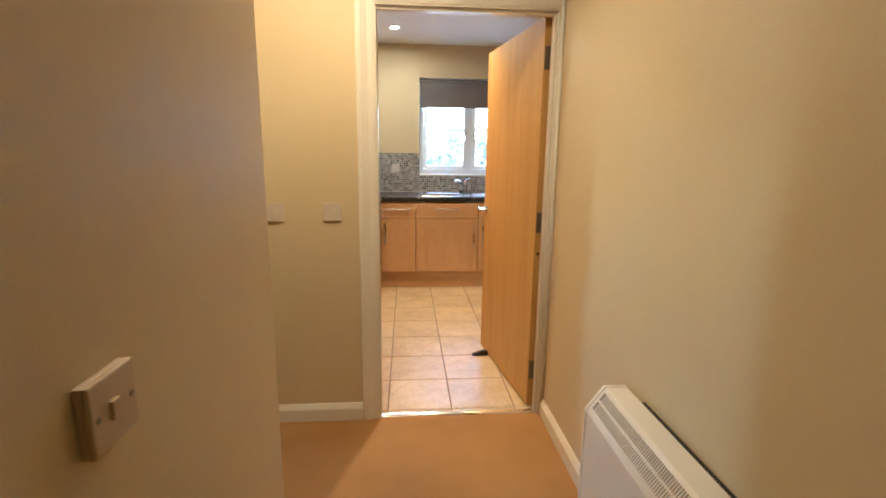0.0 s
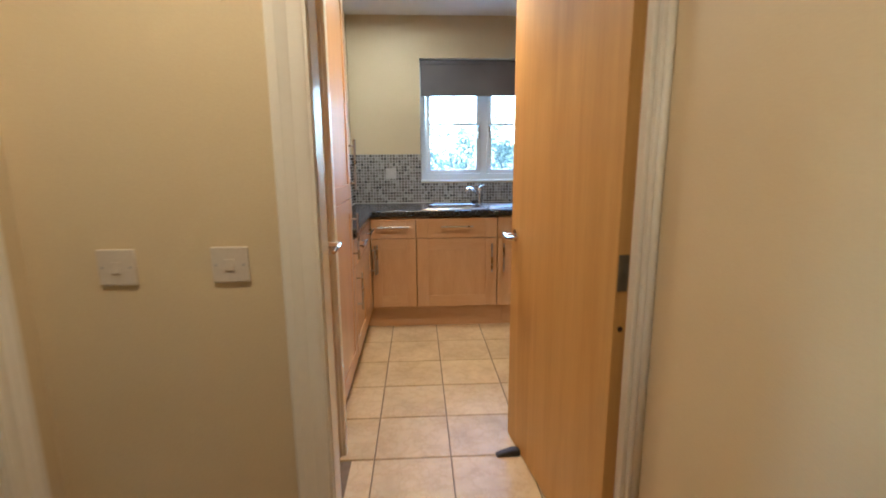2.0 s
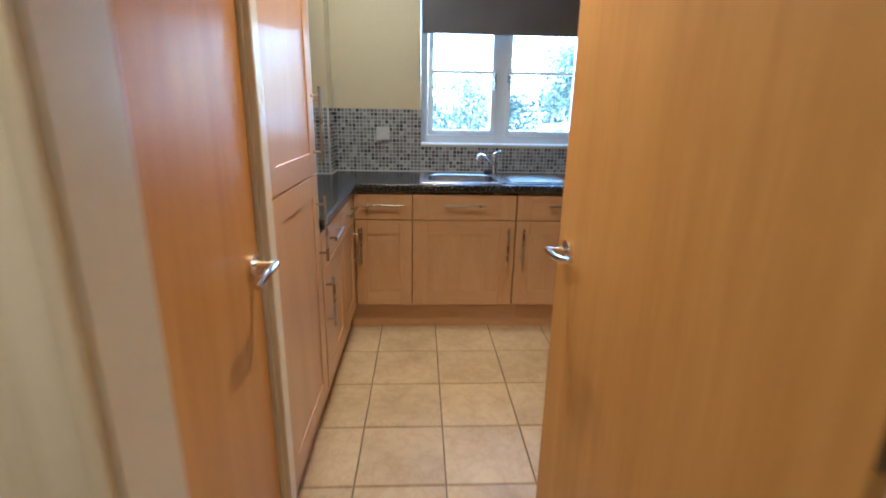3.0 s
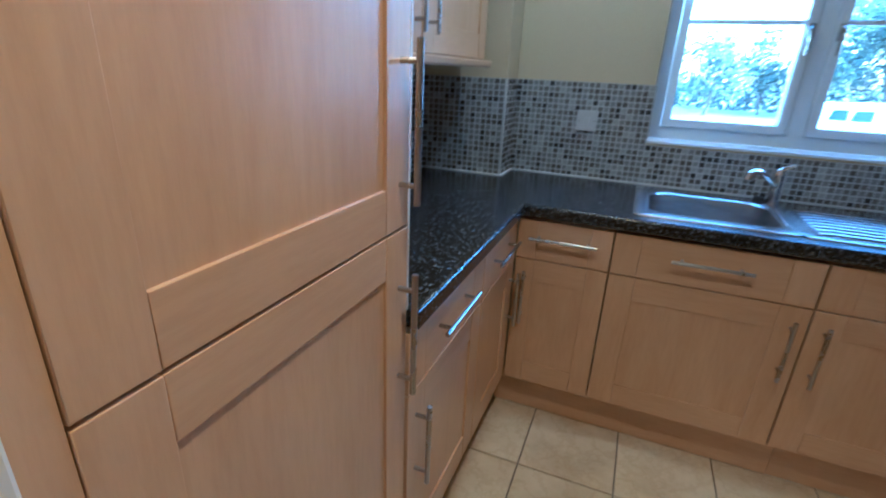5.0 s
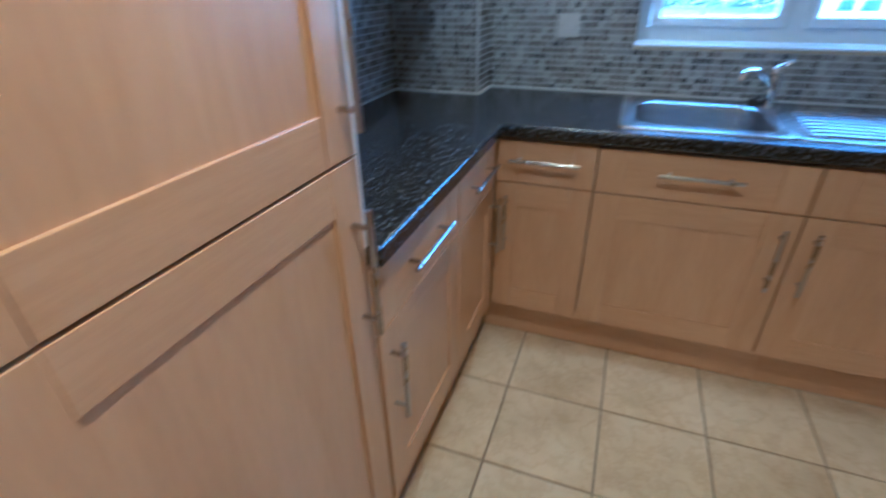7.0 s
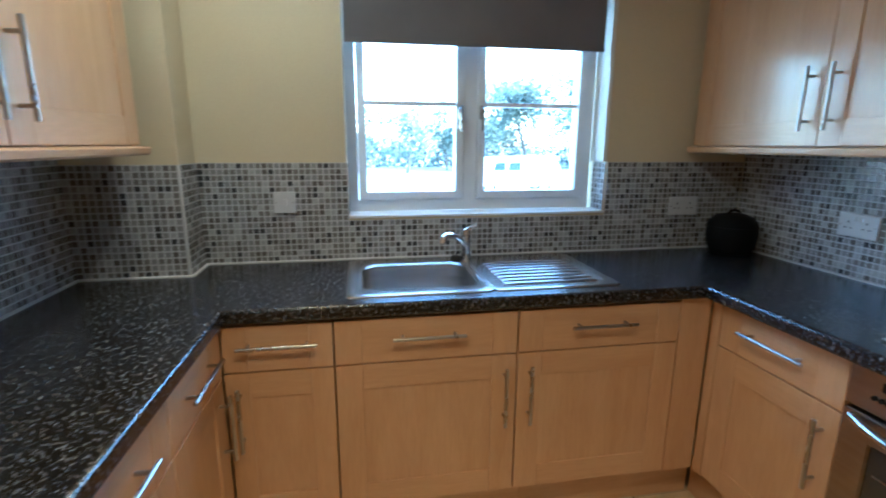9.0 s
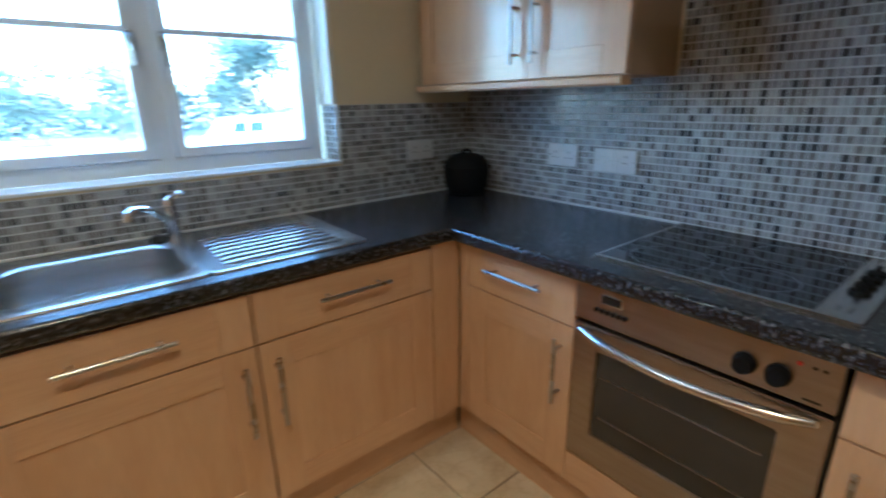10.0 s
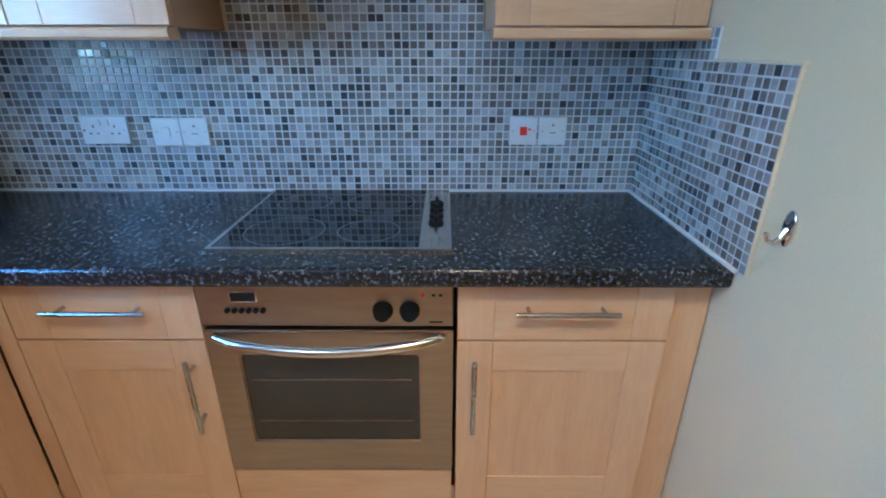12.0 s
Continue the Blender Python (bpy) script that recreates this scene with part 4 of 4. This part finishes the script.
heater = thing("panel_heater", pose(1.705, 0.30, 0.032), "white wall-mounted panel heater with louvred top grille", "heater")
HL = 0.913
prof = [(-0.018, 0.12), (-0.018, 0.580), (-0.022, 0.584), (-0.086, 0.584), (-0.091, 0.582), (-0.142, 0.512), (-0.144, 0.505), (-0.144, 0.125), (-0.140, 0.12)]
part("casing", prism(bmesh.new(), prof, 1, 0.0, HL), heater_paint, heater)
part("end_cap", prism(bmesh.new(), [(x * 1.0 - (0.002 if x < -0.05 else 0), z + (0.002 if z > 0.3 else 0)) for x, z in prof], 1, HL, HL + 0.012), heater_paint, heater)
# Near-black block fills the gap to the wall; the gap's darkness is in its colour.
part("gap_block", boxed(-0.018, 0.06, 0.20, -0.0005, 0.84, 0.575), dark_gap, heater, "dark block filling the gap behind the heater")
slope = (Vector((-0.142, 0, 0.512)) - Vector((-0.091, 0, 0.582))).normalized()
nrm = Vector((slope.z, 0, -slope.x))
if nrm.z < 0:
    nrm = -nrm
for lo, hi in ((0.010, 0.036), (0.043, 0.070)):
    p0, p1 = Vector((-0.091, 0, 0.582)) + slope * lo + nrm * 0.0008, Vector((-0.091, 0, 0.582)) + slope * hi + nrm * 0.0008
    bm = bmesh.new()
    prism(bm, [(p0.x, p0.z), (p1.x, p1.z), ((p1 - nrm * 0.004).x, (p1 - nrm * 0.004).z), ((p0 - nrm * 0.004).x, (p0 - nrm * 0.004).z)], 1, 0.03, HL - 0.015)
    grille = part("grille", bm, grille_grey, heater, "grey louvred air grille")
    sl = bmesh.new()
    q0, q1 = p0 + nrm * 0.0001, p1 + nrm * 0.0001
    for k in range(int((HL - 0.06) / 0.0085)):
        y = 0.036 + k * 0.0085
        c = [Vector((q.x, yy, q.z)) + nrm * h for q in (q0, q1) for yy in (y, y + 0.0042) for h in (0.0, 0.0022)]
        vs = [sl.verts.new(p) for p in c]
        for f in ((0, 1, 3, 2), (4, 6, 7, 5), (0, 4, 5, 1), (2, 3, 7, 6), (1, 5, 7, 3)):
            sl.faces.new([vs[i] for i in f])
    tagged(part("louvres", sl, heater_paint, grille), kind="stuff")

# ---- outside ----
gravel = two_tone("pale_concrete_yard", (0.26, 0.26, 0.25), (0.34, 0.33, 0.32), 0.4, 0.9, fine=8, bumps=0.3)
structure("ground", slab([-500, 500], [-500, 600], -1.3, -1.0, [], 2), gravel, "pale sunlit yard outside the window", "ground")
bark = two_tone("grey_bark", (0.10, 0.085, 0.07), (0.15, 0.13, 0.10), 6, 0.9, fine=60, bumps=0.6)
leaf = two_tone("green_leaves", (0.075, 0.10, 0.072), (0.105, 0.135, 0.10), 1.5, 0.6, fine=30)


def tree(x, y, h, seed, leaves):
    rng = random.Random(seed)
    ob = thing("tree", pose(x, y, -1.0), "thinly leaved tree beyond the yard", "tree", "trees beyond the yard")
    bm = bmesh.new()
    tips = []

    def grow(p, d, length, r, level):
        pts, rad = [p], [r]
        for k in range(4):
            d = (d + Vector((rng.uniform(-1, 1), rng.uniform(-1, 1), rng.uniform(-0.3, 0.6))) * 0.22).normalized()
            p = p + d * length / 4
            pts.append(p)
            rad.append(r * (1 - 0.16 * (k + 1)))
        tube(bm, pts, rad, 6 if level < 2 else 4)
        tips.append(p)
        if level >= 2:
            tips.append(pts[2])
        if level < 3:
            for k in range(4 if level else 6):
                q = pts[rng.choice((2, 3, 4)) if level else 1 + k % 4]
                nd = (d * 0.5 + Vector((rng.uniform(-1, 1), rng.uniform(-1, 1), rng.uniform(-0.1, 0.8)))).normalized()
                grow(q, nd, length * rng.uniform(0.5, 0.68), rad[-1] * 0.62, level + 1)

    grow(Vector((0, 0, 0)), Vector((0, 0, 1)), h * 0.5, h * 0.022, 0)
    part("trunk", bm, bark, ob)
    n = len(tips)
    vs, fs = [], []
    for k in range(leaves):
        t = tips[rng.randrange(n)] + Vector((rng.gauss(0, 1), rng.gauss(0, 1), rng.gauss(0, 0.8))) * h * 0.085
        u = Vector((rng.uniform(-1, 1), rng.uniform(-1, 1), rng.uniform(-1, 1))).normalized()
        w = u.orthogonal().normalized()
        s = rng.uniform(0.10, 0.24)
        b0 = len(vs)
        vs += [t - u * s, t + w * s * 0.45, t + u * s, t - w * s * 0.45]
        fs.append((b0, b0 + 1, b0 + 2, b0 + 3))
    me = bpy.data.meshes.new("crown")
    me.from_pydata([tuple(v) for v in vs], [], fs)
    me.materials.append(leaf)
    crown = new("crown", me)
    crown.parent = ob
    tagged(crown, kind="stuff")


for k, (tx, ty, th) in enumerate(((-16, 47, 7), (-9, 45, 6), (-3, 46, 6.5), (1.2, 44, 5.6), (5.2, 43, 6.2), (9.5, 48, 6), (13, 46, 7.2), (17.5, 48, 8.0), (22, 47, 8.6), (27, 50, 8), (33, 49, 9), (40, 50, 8), (47, 52, 9))):
    tree(tx, ty, th * (1.4 if tx > 14 else 1.0), 11 + k, 9500 if tx > 14 else 1900)

rngh = random.Random(5)
vs, fs = [], []
for k in range(26000):
    c = Vector((rngh.uniform(-35, 65), 53 + rngh.gauss(0, 0.8), -0.9 + abs(rngh.gauss(0, 1.0)) * 2.4))
    u = Vector((rngh.uniform(-1, 1), rngh.uniform(-1, 1), rngh.uniform(-1, 1))).normalized()
    w = u.orthogonal().normalized()
    s = rngh.uniform(0.12, 0.28)
    b0 = len(vs)
    vs += [tuple(c - u * s), tuple(c + w * s * 0.5), tuple(c + u * s), tuple(c - w * s * 0.5)]
    fs.append((b0, b0 + 1, b0 + 2, b0 + 3))
me = bpy.data.meshes.new("hedge")
me.from_pydata(vs, [], fs)
me.materials.append(leaf)
tagged(new("hedge", me), "dense green hedge behind the trees", "hedge", kind="stuff")

car_paint = two_tone("white_car_paint", (0.78, 0.79, 0.80), (0.82, 0.83, 0.84), 2, 0.25, fine=30, bumps=0.01)
car = thing("parked_van", pose(9.0, 26.6, -1.0, 0, 0, -4), "white parked van out in the yard", "van")
bm = bmesh.new()
prism(bm, [(-2.2, 0.35), (-2.2, 0.95), (-1.95, 1.05), (-1.45, 1.75), (1.9, 1.85), (2.2, 1.2), (2.25, 0.35)], 1, -0.85, 0.85)
bmesh.ops.bevel(bm, geom=bm.edges[:], offset=0.06, segments=3, affect="EDGES")
part("body", bm, car_paint, car)
van_glass = two_tone("van_window_glass", (0.035, 0.055, 0.055), (0.05, 0.07, 0.07), 3, 0.1, fine=30, bumps=0.01)
for a, b in ((-1.2, -0.62), (-0.5, 0.15)):
    part("side_window", prism(bmesh.new(), [(a, 1.14), (a + 0.1, 1.52), (b, 1.54), (b, 1.14)], 1, -0.861, -0.848), van_glass, car, "small dark van window")
for wx in (-1.4, 1.4):
    for wy in (-0.83, 0.63):
        wheel = part("wheel", rod(bmesh.new(), (wx, wy, 0.33), (wx, wy + 0.2, 0.33), 0.33, 24), rubber, car)
        part("rim", rod(bmesh.new(), (wx, wy - 0.01, 0.33), (wx, wy + 0.005, 0.33), 0.2, 20), steel, wheel)

# ---- tiles, last ----
PITCH = 0.02385


def tile_mesh(name, w, h, d, edge, mat):
    """One tile, its face at z = d, its edges drawn in."""
    x, y = w / 2, h / 2
    vs = [(-x, -y, 0), (x, -y, 0), (x, y, 0), (-x, y, 0), (-x, -y, d - edge), (x, -y, d - edge), (x, y, d - edge), (-x, y, d - edge),
          (-x + edge, -y + edge, d), (x - edge, -y + edge, d), (x - edge, y - edge, d), (-x + edge, y - edge, d)]
    fs = [(8, 9, 10, 11)]
    for k in range(4):
        q = (k + 1) % 4
        fs += [(k, q, q + 4, k + 4), (k + 4, q + 4, q + 8, k + 8)]
    me = bpy.data.meshes.new(name)
    me.from_pydata(vs, [], fs)
    me.materials.append(mat)
    return me


mosaic_piece = tile_mesh("tile", PITCH - 0.0042, PITCH - 0.0042, 0.003, 0.0009, mosaic_obj)


def mosaic(name, origin, u, v, width, height, label, keep=None, near=None):
    """A mosaic field on a wall: origin is its lower corner on the wall, u runs along it, v is up. keep(a, b): whether a piece lies there; near(a, b): whether it is one of the pieces of its own."""
    o, u, v = Vector(origin), Vector(u), Vector(v)
    n = u.cross(v)
    rot = Matrix((u, v, n)).transposed().to_4x4()
    cols, rows_ = int(width / PITCH), int(height / PITCH + 0.5)
    su = width / cols
    cells = [(su * (i + 0.5), PITCH * (j + 0.5)) for i in range(cols) for j in range(rows_)]
    cells = [c for c in cells if keep is None or keep(*c)]
    vs, fs = [], []
    for a, b in cells:
        p = len(vs)
        for x, y in ((-su / 2, -PITCH / 2), (su / 2, -PITCH / 2), (su / 2, PITCH / 2), (-su / 2, PITCH / 2)):
            vs += [tuple(o + u * (a + x) + v * (b + y) + n * 0.0052), tuple(o + u * (a + x) + v * (b + y) + n * 0.0005)]
        fs += [(p, p + 2, p + 4, p + 6), (p, p + 1, p + 3, p + 2), (p + 2, p + 3, p + 5, p + 4), (p + 4, p + 5, p + 7, p + 6), (p + 6, p + 7, p + 1, p)]
    me = bpy.data.meshes.new(name)
    me.from_pydata(vs, [], fs)
    me.materials.append(grout)
    bed = tagged(new(name, me), label, "tiled splashback", kind="structure")
    own, rest = [], []
    for c in cells:
        (own if near and near(*c) and len(own) < 300 else rest).append(c)
    for a, b in own:
        ob = new("tile", mosaic_piece)
        ob.parent = bed
        ob.matrix_world = Matrix.Translation(o + u * a + v * b + n * 0.0035) @ rot
    if rest:
        src = [Vector(q.co) for q in mosaic_piece.vertices]
        pol = [tuple(f.vertices) for f in mosaic_piece.polygons]
        vs, fs = [], []
        for a, b in rest:
            p = len(vs)
            m = Matrix.Translation(o + u * a + v * b + n * 0.0035) @ rot
            vs += [tuple(m @ s) for s in src]
            fs += [tuple(p + i for i in f) for f in pol]
        me = bpy.data.meshes.new("tiles")
        me.from_pydata(vs, [], fs)
        me.materials.append(mosaic_isl)
        field = new("tiles", me)
        field.parent = bed
        tagged(field, kind="stuff")
    return bed


TZ = 0.912
stone = "small grey, brown and black stone mosaic tiles with pale grout"
# by the hob: u runs along -y
mosaic("splashback_east", (3.0, 5.022, TZ), (0, -1, 0), (0, 0, 1), 2.256, 1.25, stone + " behind the hob",
       keep=lambda a, b: b < 0.468 or (1.005 < a < 1.75 and b > 0.468),
       near=lambda a, b: 1.20 < a < 1.75 and 0.0 < b < 0.32)
mosaic("splashback_return", (2.998, 2.764, TZ), (-1, 0, 0), (0, 0, 1), 0.648, 0.480, stone + " on the return wall",
       keep=lambda a, b: b < 0.405 or a < 0.350, near=lambda a, b: a > 0.24 and b < 0.405)
mosaic("splashback_north", (0.572, 5.03, TZ), (1, 0, 0), (0, 0, 1), 2.422, 0.408, stone + " below and beside the window",
       keep=lambda a, b: not (WX0 - 0.572 - 0.002 < a < WX1 - 0.572 + 0.002 and b > WZ0 - TZ - 0.008), near=lambda a, b: 0.30 < a < 1.4 and b < 0.16)
mosaic("splashback_west", (0.19, 3.556, TZ), (0, 1, 0), (0, 0, 1), 1.290, 0.440, stone + " under the wall cabinet", near=lambda a, b: a > 0.75)
mosaic("splashback_boxing_1", (0.194, 4.85, TZ), (1, 0, 0), (0, 0, 1), 0.372, 0.408, stone + " on the boxed-in duct", near=lambda a, b: True)
mosaic("splashback_boxing_2", (0.569, 4.850, TZ), (0, 1, 0), (0, 0, 1), 0.176, 0.408, stone + " on the side of the boxed-in duct", near=lambda a, b: True)
mosaic("splashback_reveal_1", (WX1 - 0.0005, 5.147, WZ0 + 0.013), (0, -1, 0), (0, 0, 1), 0.115, 0.215, stone + " inside the window reveal", near=lambda a, b: True)
mosaic("splashback_reveal_2", (WX0 + 0.0005, 5.032, WZ0 + 0.013), (0, 1, 0), (0, 0, 1), 0.115, 0.215, stone + " inside the window reveal", near=lambda a, b: True)
structure("trim_return", boxed(2.345, 2.7642, TZ, 2.3502, 2.7725, 1.323, 0.0015), cream, "cream plastic tile edge trim", "tile trim")
structure("trim_return_top", boxed(2.343, 2.7642, 1.3175, 2.648, 2.7725, 1.3225, 0.001), cream, "cream plastic tile edge trim", "tile trim")
structure("trim_boxing", boxed(0.566, 4.8405, TZ, 0.5755, 4.850, 1.318, 0.002), white_plastic, "white plastic corner trim", "tile trim")
for nm, b in (("sealant_north", (0.572, 5.013, 0.909, 2.994, 5.0255, 0.917)), ("sealant_east", (2.984, 2.772, 0.909, 2.9955, 5.02, 0.917)),
              ("sealant_return", (2.37, 2.7685, 0.909, 2.99, 2.779, 0.917)), ("sealant_west", (0.1945, 3.56, 0.909, 0.206, 4.84, 0.917)),
              ("sealant_boxing", (0.2, 4.8335, 0.909, 0.58, 4.8455, 0.917)), ("sealant_duct", (0.574, 4.84, 0.909, 0.586, 5.02, 0.917))):
    structure(nm, boxed(*b, 0.002), white_plastic, "white silicone sealant bead along the worktop", "sealant")

# floor tiles on a third-of-a-metre grid
FT = 0.3345
GX, GY = 1.243, 4.186
floor_piece = tile_mesh("tile", FT - 0.0055, FT - 0.0055, 0.0095, 0.002, floor_tile_mat)
bed = bpy.data.objects["floor_kitchen_bed"]
cut = {}
for i in range(-4, 6):
    for j in range(-7, 3):
        x0, x1 = GX + i * FT + 0.00275, GX + (i + 1) * FT - 0.00275
        y0, y1 = GY + (j - 0) * FT + 0.00275, GY + (j + 1) * FT - 0.00275
        cx0, cx1, cy0, cy1 = max(x0, 0.81 if y1 < 2.95 else 0.2), min(x1, 1.835 if y1 < 2.764 else 2.99), max(y0, 2.151), min(y1, 5.02)
        if cx1 - cx0 < 0.01 or cy1 - cy0 < 0.01:
            continue
        w, h = round(cx1 - cx0, 3), round(cy1 - cy0, 3)
        key = (w, h)
        if key not in cut:
            cut[key] = tile_mesh("tile", w, h, 0.0095, 0.002, floor_tile_mat)
        ob = new("tile", cut[key])
        ob.parent = bed
        ob.location = ((cx0 + cx1) / 2, (cy0 + cy1) / 2, -0.0075)
